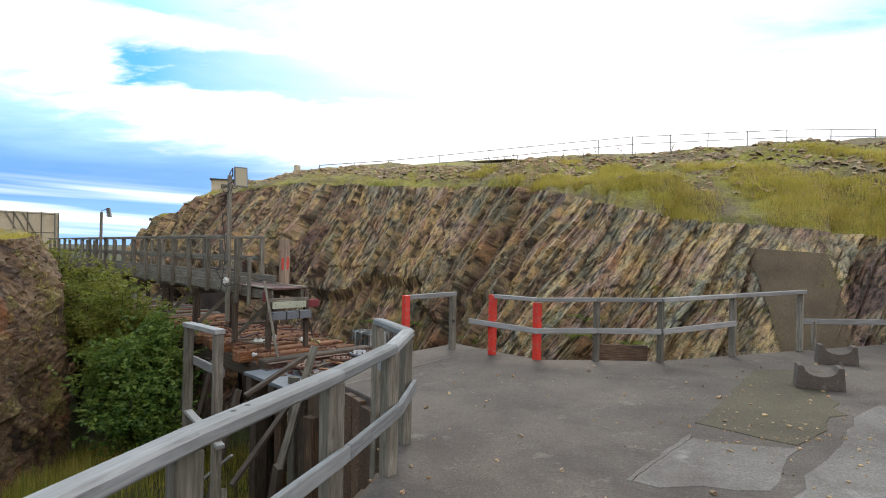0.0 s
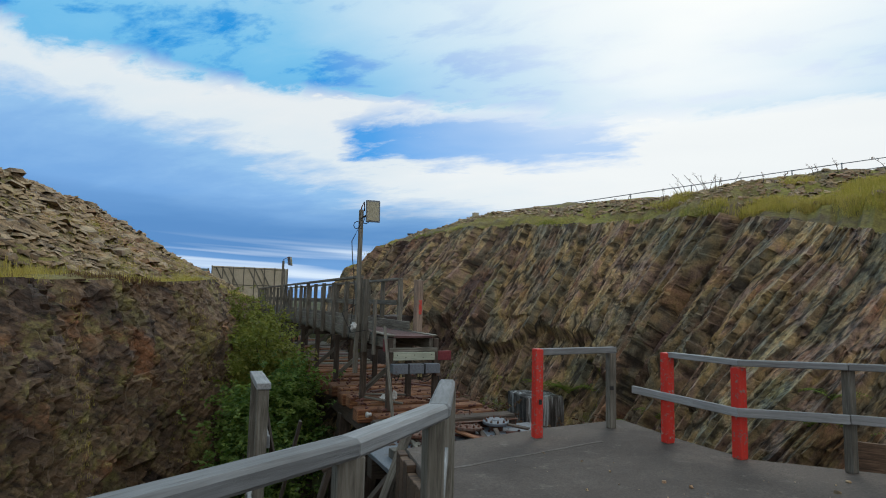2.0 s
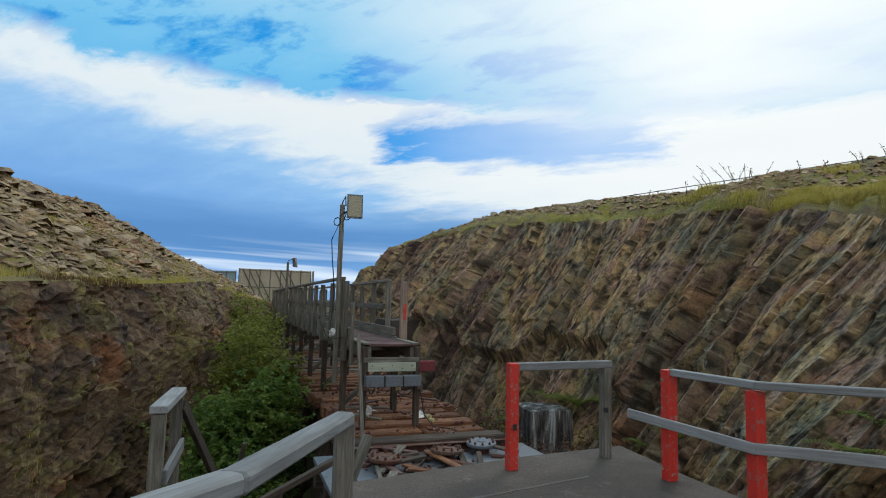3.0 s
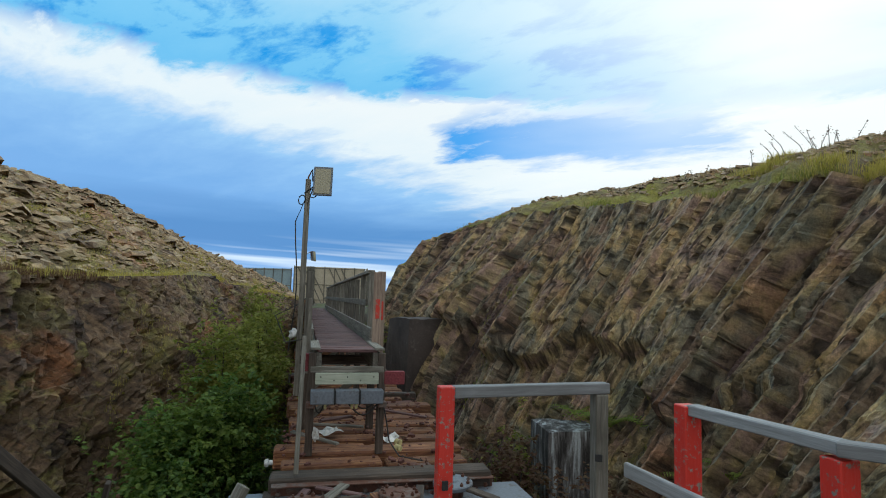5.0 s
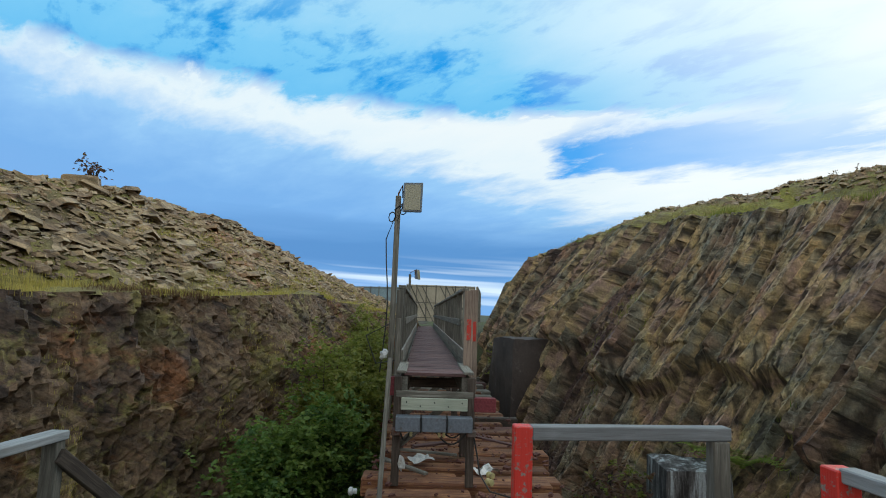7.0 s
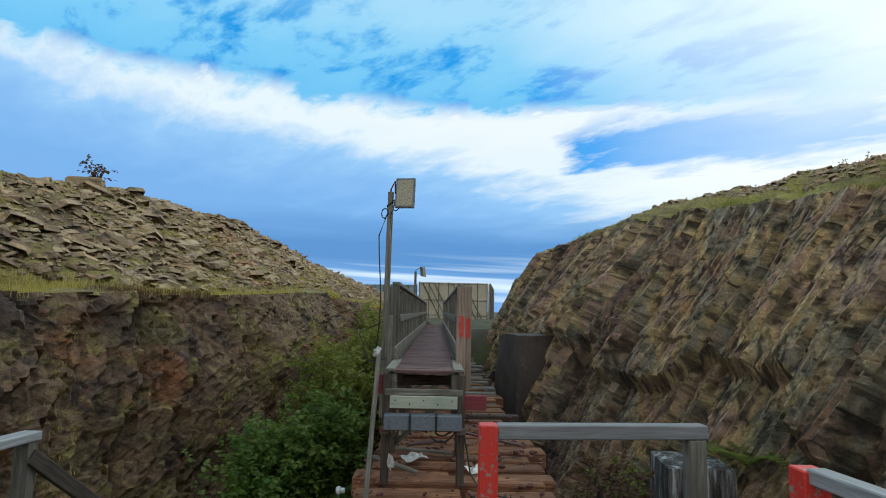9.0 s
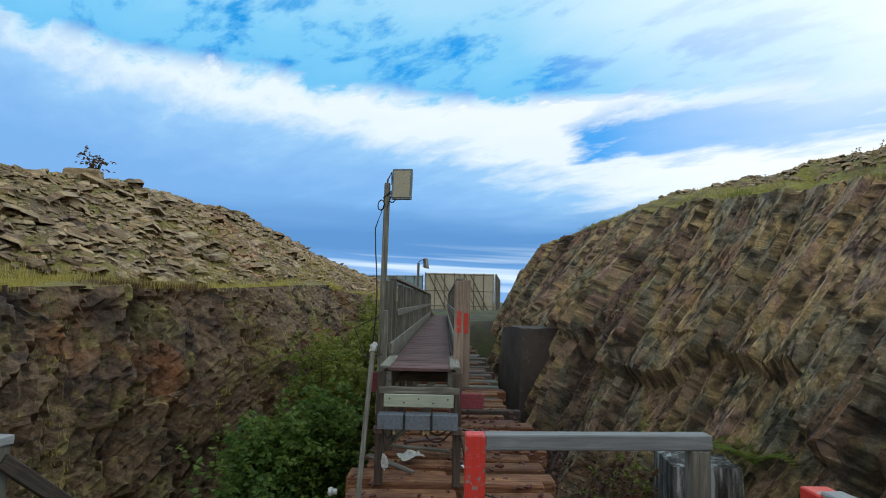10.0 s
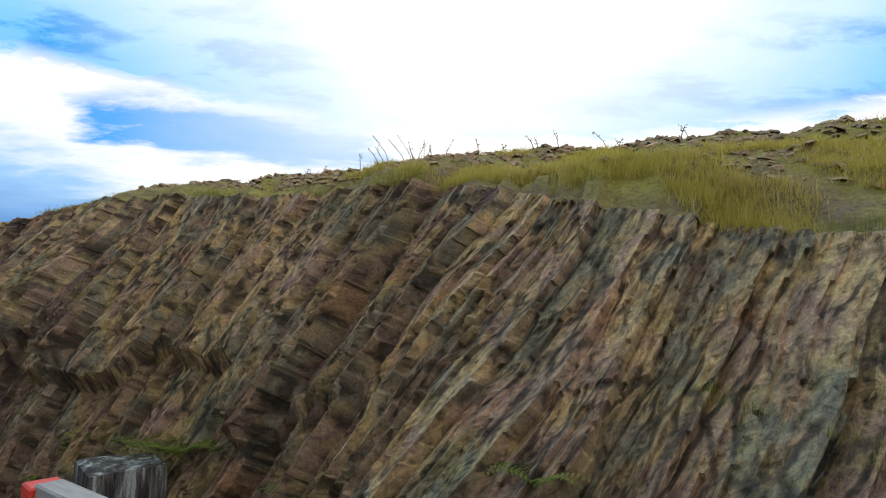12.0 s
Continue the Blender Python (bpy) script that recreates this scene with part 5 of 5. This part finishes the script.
hill = np.zeros((13, 25, 3))
for i in range(13):
    for j in range(25):
        r, a = 9.0 * i / 12, 2 * math.pi * j / 24
        hill[i, j] = (-22.6 + r * math.cos(a), 57 + r * math.sin(a), 6.2 - 6.9 * (i / 12) ** 1.3)
grid_object("far_knoll", hill[:, ::-1], M["hill"], "low grassy knoll behind the rock", "hillside", smooth=True)
hut(-22.6, 56.5, 6.0, 4.2, 3.0, 2.2, 20, "small flat-roofed beige hut on the hilltop")
hut(-22.0, 42.0, 0.0, 1.6, 1.5, 3.6, 30, "small hut with a flat roof beyond the rock")

# wire fence along the hilltop
WF = thing("wire_fence", pose(0, 26, 5), "thin wire fence on steel posts along the hilltop", "fence")
FL = [(-7.3, 30.2, 5.15), (-3.7, 30.6, 5.5), (1.7, 32.0, 6.35), (6.0, 33.0, 7.0), (10.0, 33.5, 7.5), (14.5, 34.0, 7.85), (19.0, 34.0, 8.1), (24.0, 34.0, 8.2), (31.0, 33.0, 8.2)]
tops = []
for a, b in zip(FL[:-1], FL[1:]):
    a, b = Vector(a), Vector(b)
    n = max(1, round((b - a).length / 2.4))
    for k in range(n):
        p = a.lerp(b, k / n)
        tops.append(p)
        tube("fence_post", WF, [p + Vector((0, 0, -1.6)), p + Vector((0, 0, 1.0))], 0.025, M["steel"], sides=6)
for h in (0.97, 0.55):
    tube("wire", WF, [p + Vector((0, 0, h)) for p in tops], 0.02, M["steel"], sides=4)


# ---- loose stones, grass, plants ----
def scatter_points(P, n, rng, f0, f1, s0=0.0, s1=1.0):
    """Random places on a slope, between two shares of its width and of its length."""
    ns, nt = P.shape[:2]
    out = []
    for _ in range(n):
        i = min(ns - 2, int((s0 + (s1 - s0) * rng.random()) * (ns - 1)))
        j = min(44, int((f0 + (f1 - f0) * rng.random()) * 45))
        a, b = rng.random(), rng.random()
        p = P[i, j] * (1 - a) * (1 - b) + P[i + 1, j] * a * (1 - b) + P[i, j + 1] * (1 - a) * b + P[i + 1, j + 1] * a * b
        out.append(Vector(p))
    return out


def stones(name, points, rng, size, label, flat=0.4, key="stone"):
    vs, fs = [], []
    for p in points:
        r = size * (0.35 + rng.random() ** 3 * 2.2)
        m = Euler((rng.uniform(-0.5, 0.5), rng.uniform(-0.5, 0.5), rng.uniform(0, 6.3))).to_matrix()
        k = len(vs)
        q = [Vector((math.cos(a + rng.uniform(-0.3, 0.3)) * r * rng.uniform(0.7, 1.2), math.sin(a) * r * rng.uniform(0.5, 0.9), 0)) for a in (0, 1.25, 2.5, 3.8, 5.0)]
        h = r * flat * rng.uniform(0.5, 1.3)
        vs += [p + m @ (v - Vector((0, 0, h * 0.7))) for v in q] + [p + m @ (v * 0.86 + Vector((0, 0, h))) for v in q]
        fs += [[k + i, k + (i + 1) % 5, k + 5 + (i + 1) % 5, k + 5 + i] for i in range(5)] + [[k + 5, k + 6, k + 7, k + 8, k + 9]]
    return stuff(name, vs, fs, M[key], label, "stones")


def grass(name, points, rng, height, blades, material, label, spread=0.12, lean=0.5):
    vs, fs = [], []
    for p in points:
        for _ in range(blades):
            a = rng.uniform(0, 6.3)
            b = p + Vector((rng.gauss(0, spread), rng.gauss(0, spread), -0.03))
            h = height * rng.uniform(0.45, 1.2)
            w = Vector((-math.sin(a), math.cos(a), 0)) * 0.0045 * (0.7 + height)
            tip = Vector((math.cos(a), math.sin(a), 0)) * h * lean * rng.random()
            k = len(vs)
            vs += [b - w, b + w, b + tip * 0.35 + Vector((0, 0, h * 0.6)) + w * 0.7, b + tip * 0.35 + Vector((0, 0, h * 0.6)) - w * 0.7, b + tip + Vector((0, 0, h))]
            fs += [[k, k + 1, k + 2, k + 3], [k + 3, k + 2, k + 4]]
    return stuff(name, vs, fs, material, label, "grass")


rng = random.Random(21)
stones("scree_stones", scatter_points(hill_l, 15000, rng, 0.25, 1.0, 0.15, 0.95), rng, 0.085, "loose slabs of brown slate scree", 0.22)
stones("hill_stones", scatter_points(hill_r, 9000, rng, 0.25, 1.0, 0.25, 0.95), rng, 0.06, "loose slate stones on the grassy slope", 0.25)
stones("scree_slabs", scatter_points(hill_l, 900, rng, 0.35, 1.0, 0.2, 0.62), rng, 0.17, "large tilted slabs of slate on the scree", 0.2)
clump = lambda pts, sc, th, sd: [p for p in pts if float(soft_noise(np.array([p.x * sc]), np.array([p.y * sc]), sd)[0]) > th]
grass("dry_grass_east", clump(scatter_points(hill_r, 12000, rng, 0.02, 0.85, 0.58, 0.95), 1.1, 0.05, 31), rng, 0.17, 16, M["grass"], "dry yellow-green grass on the slope", 0.09, 1.2)
grass("short_grass", clump(scatter_points(hill_r, 7000, rng, 0.02, 0.95, 0.15, 0.62), 1.3, 0.06, 37), rng, 0.07, 10, M["straw"], "short dry grass on the stony slope", 0.10, 1.2)
grass("scree_grass", clump(scatter_points(hill_l, 7000, rng, 0.22, 0.75, 0.3, 0.95), 0.8, 0.02, 38), rng, 0.08, 10, M["grass"], "sparse dry grass among the scree", 0.10, 1.2)
grass("slope_grass", clump(scatter_points(hill_r, 9000, rng, 0.0, 0.42, 0.55, 0.99), 0.9, 0.12, 39), rng, 0.15, 14, M["grass"], "dense yellow-green grass above the rock edge", 0.10, 1.2)
grass("crest_grass", clump(scatter_points(hill_r, 2600, rng, 0.0, 0.06, 0.1, 0.9), 0.9, 0.12, 33), rng, 0.12, 9, M["greengrass"], "short grass along the rock crest")
grass("ledge_grass", clump(scatter_points(hill_l, 5200, rng, 0.02, 0.26, 0.1, 0.95), 0.6, -0.15, 35), rng, 0.15, 9, M["grass"], "dry yellow grass on the cliff ledge")
grass("russet_scrub", clump(scatter_points(hill_l, 1500, rng, 0.0, 0.08, 0.1, 0.5), 0.9, 0.0, 36), rng, 0.14, 10, M["heather"], "russet scrub along the cliff edge")


def on_ridge(x, y):
    """The point of the western ridge nearest to a place."""
    ridge = hill_l[:, 45]
    return Vector(ridge[np.argmin(np.hypot(ridge[:, 0] - x, ridge[:, 1] - y))])


def on_face(P, n, rng, f0, f1, s0, s1):
    ns, nt = P.shape[:2]
    return [Vector(P[int((s0 + (s1 - s0) * rng.random()) * (ns - 1)), int((f0 + (f1 - f0) * rng.random()) * (nt - 1))]) for _ in range(n)]


grass("rock_grass_east", clump(on_face(face_r, 6000, rng, 0.35, 0.98, 0.2, 0.85), 1.3, 0.33, 41), rng, 0.11, 10, M["greengrass"], "grass tufts in cracks of the rock", 0.04, 0.6)
grass("rock_grass_west", clump(on_face(face_l, 6000, rng, 0.3, 0.99, 0.2, 0.9), 1.6, 0.25, 43), rng, 0.07, 9, M["grass"], "dry grass tufts hanging on the cliff", 0.04, 0.8)
pit_pts = [Vector((-6.3 + rng.uniform(-2.0, 3.6), 8.5 + rng.uniform(-6, 5), -3.05)) for _ in range(1700)]
pit_pts = [p + Vector((0, 0, float(mound(p.x, p.y)))) for p in pit_pts]
grass("pit_grass", pit_pts[::2], rng, 0.4, 12, M["grass"], "dry yellow grass on the pit floor", 0.15)
grass("pit_grass", pit_pts[1::2], rng, 0.5, 10, M["greengrass"], "tall green and yellow grass on the pit floor", 0.15)


def weeds(name, base, rng, n, height, label):
    """Tall dry stalks with seed heads."""
    t = thing(name, Matrix.Translation(base), label, "weeds", "tall weeds")
    for _ in range(n):
        p = Vector(base) + Vector((rng.uniform(-0.35, 0.35), rng.uniform(-0.3, 0.3), -0.05))
        h = height * rng.uniform(0.6, 1.1)
        l = Vector((rng.uniform(-0.7, 0.4), rng.uniform(-0.3, 0.3), 0)) * h
        pts = [p, p + l * 0.3 + Vector((0, 0, h * 0.5)), p + l + Vector((0, 0, h))]
        tube("stalk", t, pts, 0.008, M["bark"], sides=4, taper=0.004, cap=False)
        vs, fs = [], []
        for k in range(14):
            q = pts[1].lerp(pts[2], rng.random()) - p + Vector((rng.gauss(0, 0.02), rng.gauss(0, 0.02), 0))
            a = Vector((rng.uniform(-1, 1), rng.uniform(-1, 1), rng.uniform(-0.3, 1))) * 0.035
            b = Vector((rng.uniform(-1, 1), rng.uniform(-1, 1), rng.uniform(-1, 1))) * 0.014
            i = len(vs)
            vs += [q, q + a * 0.5 + b, q + a, q + a * 0.5 - b]
            fs.append([i, i + 1, i + 2, i + 3])
        place(new("seed_head", mesh_of("seed_head", vs, fs, M["heather"])), t, Matrix.Translation(p))
    return t


def hill_spot(x, y):
    flat = hill_r[:, :46].reshape(-1, 3)
    return Vector(flat[np.argmin(np.hypot(flat[:, 0] - x, flat[:, 1] - y))])


for x, y, n, h in ((1.5, 18.8, 6, 0.62), (1.0, 18.9, 3, 0.42), (2.1, 19.0, 4, 0.45), (3.2, 18.6, 3, 0.4), (4.2, 18.5, 3, 0.35), (5.4, 18.2, 3, 0.35), (6.6, 18.0, 3, 0.3), (-0.6, 20.4, 3, 0.3), (-2.6, 21.6, 3, 0.3), (-4.4, 22.6, 3, 0.25)):
    weeds("tall_weeds", hill_spot(x, y), rng, n, h, "tall dry weed stalks with dark seed heads on the slope")


def bush(name, base, rng, size, n, material, label, limbs=9, spread=0.3):
    """A shrub: tapered stem, limbs, and a crown of single leaves in uneven clumps."""
    t = thing(name, Matrix.Translation(base), label, "bush", "bushes")
    base = Vector(base)
    tips = []
    for k in range(limbs):
        a = 6.28 * k / limbs + rng.uniform(-0.4, 0.4)
        end = base + Vector((math.cos(a) * size[0] * rng.uniform(0.2, 0.8), math.sin(a) * size[1] * rng.uniform(0.2, 0.8), size[2] * rng.uniform(0.55, 1.0)))
        mid = base.lerp(end, 0.68) + Vector((rng.uniform(-0.1, 0.1), rng.uniform(-0.1, 0.1), 0.15))
        tube("limb", t, [base, base.lerp(mid, 0.6), mid, end], 0.035, M["bark"], sides=5, taper=0.008)
        tips += [(end, 1.0), (mid, 0.9), (mid.lerp(end, 0.5) + Vector((rng.gauss(0, 0.2), rng.gauss(0, 0.2), rng.gauss(0, 0.15))), 1.0)]
    vs, fs = [], []
    for _ in range(n // 9):
        c, k = rng.choice(tips)
        r = spread * k
        at = c + Vector((rng.gauss(0, r), rng.gauss(0, r), rng.gauss(0, r * 0.8))) - base
        run = Vector((rng.uniform(-1, 1), rng.uniform(-1, 1), rng.uniform(-0.3, 1.1))).normalized() * rng.uniform(0.12, 0.3)
        for i in range(9):
            q = at + run * (i / 8)
            m = Euler((rng.uniform(-0.7, 0.7), rng.uniform(-0.5, 0.7), rng.uniform(0, 6.3))).to_matrix()
            l, w = rng.uniform(0.06, 0.11), rng.uniform(0.024, 0.042)
            j = len(vs)
            vs += [q + m @ Vector(v) for v in ((0, 0, 0), (l * 0.5, w, 0.012), (l, 0, -0.01), (l * 0.5, -w, 0.012))]
            fs += [[j, j + 1, j + 2], [j, j + 2, j + 3]]
    place(new("crown", mesh_of("crown", vs, fs, material)), t, Matrix.Translation(base))
    return t


bush("bush", (-6.25, 12.05, -3.1), rng, (1.0, 1.0, 3.2), 20000, M["leaf"], "dense dark green bush growing from the pit", 18, 0.28)
bush("bush", (-5.55, 11.0, -3.1), rng, (0.6, 0.6, 2.3), 6000, M["leaf"], "low dark green bush beside the trestle legs", 9, 0.25)
bush("bush", (-7.35, 13.5, -3.0), rng, (0.85, 0.85, 3.7), 12000, M["yleaf"], "yellow-green bush beside the bridge", 12, 0.24)
bush("bush", (-9.2, 15.3, -3.0), rng, (0.55, 0.55, 3.9), 7000, M["yleaf"], "green shrub in the gap under the bridge", 9, 0.24)
bush("bush", (-10.6, 16.6, -3.0), rng, (0.5, 0.5, 4.2), 6000, M["yleaf"], "yellow-green shrub farther along the bridge", 9, 0.24)
bush("bush", (-12.9, 18.5, -2.5), rng, (0.7, 0.7, 4.0), 5000, M["yleaf"], "shrub at the far end of the bridge", 9, 0.24)
bush("bush", (-9.3, 21.3, -2.5), rng, (0.5, 0.5, 3.0), 2500, M["yleaf"], "small shrub between bridge and rock", 9, 0.2)


def fern(base, rng, n, length, label):
    t = thing("fern", Matrix.Translation(base), label, "fern", "ferns")
    vs, fs = [], []
    for _ in range(n):
        a = rng.uniform(0, 6.3)
        d = Vector((math.cos(a), math.sin(a), 0))
        side = Vector((-d.y, d.x, 0))
        L = length * rng.uniform(0.6, 1.1)
        for k in range(12):
            f = k / 12
            c = d * L * f + Vector((0, 0, L * (0.9 * f - 0.75 * f * f)))
            w = L * 0.22 * (1 - f) * (0.4 + 1.6 * min(f * 3, 1)) * 0.6
            for sg in (-1, 1):
                i = len(vs)
                e = c + side * sg * w + d * w * 0.35 - Vector((0, 0, 0.02))
                vs += [c, c + d * L * 0.05, e]
                fs.append([i, i + 1, i + 2])
    place(new("fronds", mesh_of("fronds", vs, fs, M["fern"])), t, Matrix.Translation(base))
    return t


def rock_spot(x, z):
    """The point of the eastern face nearest to a place along it and a height."""
    d = np.abs(face_r[:, :, 0] - x) + np.abs(face_r[:, :, 2] - z)
    return Vector(face_r.reshape(-1, 3)[np.argmin(d)])


for x, z, n, length, words in ((-1.35, -0.45, 40, 0.8, "bright green fern above the concrete block"), (-2.0, -0.4, 22, 0.5, "green fern behind the concrete block"),
                               (0.5, -0.5, 18, 0.5, "yellow-green fern below the platform railing"), (0.2, -0.8, 16, 0.45, "yellow-green fern in the rock foot"),
                               (2.6, 0.0, 22, 0.6, "green fern behind the railing"), (3.7, -0.1, 18, 0.5, "green fern behind the rusty sheet"), (2.9, 0.35, 16, 0.45, "yellow-green fern on the rock")):
    fern(rock_spot(x, z) + Vector((-0.02, -0.06, 0.0)), rng, n, length, words)
bush("scrub", br(2.75, 1.9, -2.9), rng, (0.5, 0.5, 1.9), 2600, M["heather"], "russet scrub between trestle and rock", 8)
bush("scrub", br(3.5, 0.3, -2.9), rng, (0.6, 0.6, 2.0), 2600, M["heather"], "russet scrub below the platform edge", 8)
bush("scrub", br(3.2, 3.2, -2.9), rng, (0.5, 0.5, 1.8), 2000, M["yleaf"], "green scrub beside the concrete block", 8)

# on the western ridge
p = on_ridge(-13.9, 11.2)
rough_block("boulder", Matrix.Translation(p + Vector((0.1, -0.45, -0.05))) @ pose(0, 0, 0, 4, -3, 70), (0.75, 0.6, 0.36), M["stone"], "squared brown boulder on top of the scree", 17, 0.06)
bush("shrub", p + Vector((0.0, -0.2, -0.05)), rng, (0.2, 0.2, 0.45), 180, M["heather"], "small bare shrub on the ridge of the scree", 7, 0.07)
p = on_ridge(-17.4, 15.8)
rough_block("slate_slab", Matrix.Translation(p + Vector((0.0, -0.3, 0.0))) @ pose(0, 0, 0, 0, 5, 40), (0.9, 0.6, 0.12), M["stone"], "thin slab of slate jutting from the ridge", 18, 0.04)

# ---- litter on the trestle ----
chips = [br(rng.uniform(-0.7, 1.5), rng.uniform(-2.4, 4.5), 0) for _ in range(900)]
chips = [Vector((p.x, p.y, -0.20 if (BR.inverted() @ p).y > -0.55 else -0.40)) for p in chips]
stones("timber_chips", chips, rng, 0.022, "small chips of rotten wood on the trestle", 0.3, "redearth")
grit = [(rng.uniform(-0.6, 6.0), rng.uniform(3.0, 9.4)) for _ in range(260)] + [(3.2 + rng.gauss(0, 0.5), 6.0 + rng.gauss(0, 0.7)) for _ in range(260)]
stones("platform_grit", [Vector((x, y, floor_z(x, y) + 0.004)) for x, y in grit if y < 9.2], rng, 0.013, "small grit scattered on the concrete floor", 0.6)
rng = random.Random(33)
for k in range(32):
    v, u = rng.uniform(-0.9, 1.6), rng.uniform(-2.5, -0.9)
    if k > 27:
        v, u = rng.uniform(-0.5, 1.3), rng.uniform(0.0, 2.0)
    a = rng.uniform(0, 180)
    L = rng.uniform(0.35, 1.0)
    d = Vector((math.cos(radians(a)), math.sin(radians(a)), 0)) * L / 2
    v = min(max(v, -0.6 + abs(d.x)), 1.4 - abs(d.x))
    u = min(u, -0.85 - abs(d.y)) if u < -0.6 else max(u, -0.5 + abs(d.y))
    z = (-0.395 if u < -0.6 else -0.20) + 0.03 * (k % 3)
    t = thing("loose_plank", Matrix.Translation(br(v, u, z)), "broken weathered plank lying among the debris", "plank", "loose planks")
    beam("plank", t, br(v - d.x, u - d.y, z), br(v + d.x, u + d.y, z + rng.uniform(0, 0.08)), rng.uniform(0.05, 0.11), 0.028, M[rng.choice(["grey", "brown", "sleeper", "deck", "redearth", "brown"])])
for v, u, key, lab in ((0.55, 0.3, "white", "torn white plastic sheet among planks"), (-0.2, 0.75, "white", "crumpled white plastic sheet on the trestle")):
    vs, fs = [], []
    for i in range(6):
        for j in range(5):
            vs.append((i * 0.06, j * 0.06, 0.03 + rng.uniform(-0.02, 0.04)))
    fs = [[i * 5 + j, (i + 1) * 5 + j, (i + 1) * 5 + j + 1, i * 5 + j + 1] for i in range(5) for j in range(4)]
    ob = place(new("plastic_sheet", mesh_of("plastic_sheet", vs, fs, M[key])), None, BR @ pose(v, u, -0.2, 0, 0, 30))
    tagged(ob, lab, "plastic sheet")
for v, u in ((0.62, 0.15), (0.58, -0.1)):
    ob = lathe("insulator", None, BR @ pose(v, u, -0.13, 90, 0, 40), [(0.028, 0), (0.038, 0.012), (0.038, 0.03), (0.025, 0.04), (0.034, 0.05), (0.034, 0.08), (0.02, 0.085)], M["yellow"])
    tagged(ob, "yellowed plastic fitting lying on the trestle", "fitting")
ob = lathe("insulator", None, BR @ pose(-0.85, -0.3, -0.2, 90, 0, 90), [(0.03, 0), (0.042, 0.012), (0.042, 0.035), (0.027, 0.048), (0.027, 0.085)], M["white"])
tagged(ob, "white ceramic pipe end at the trestle edge", "pipe end")
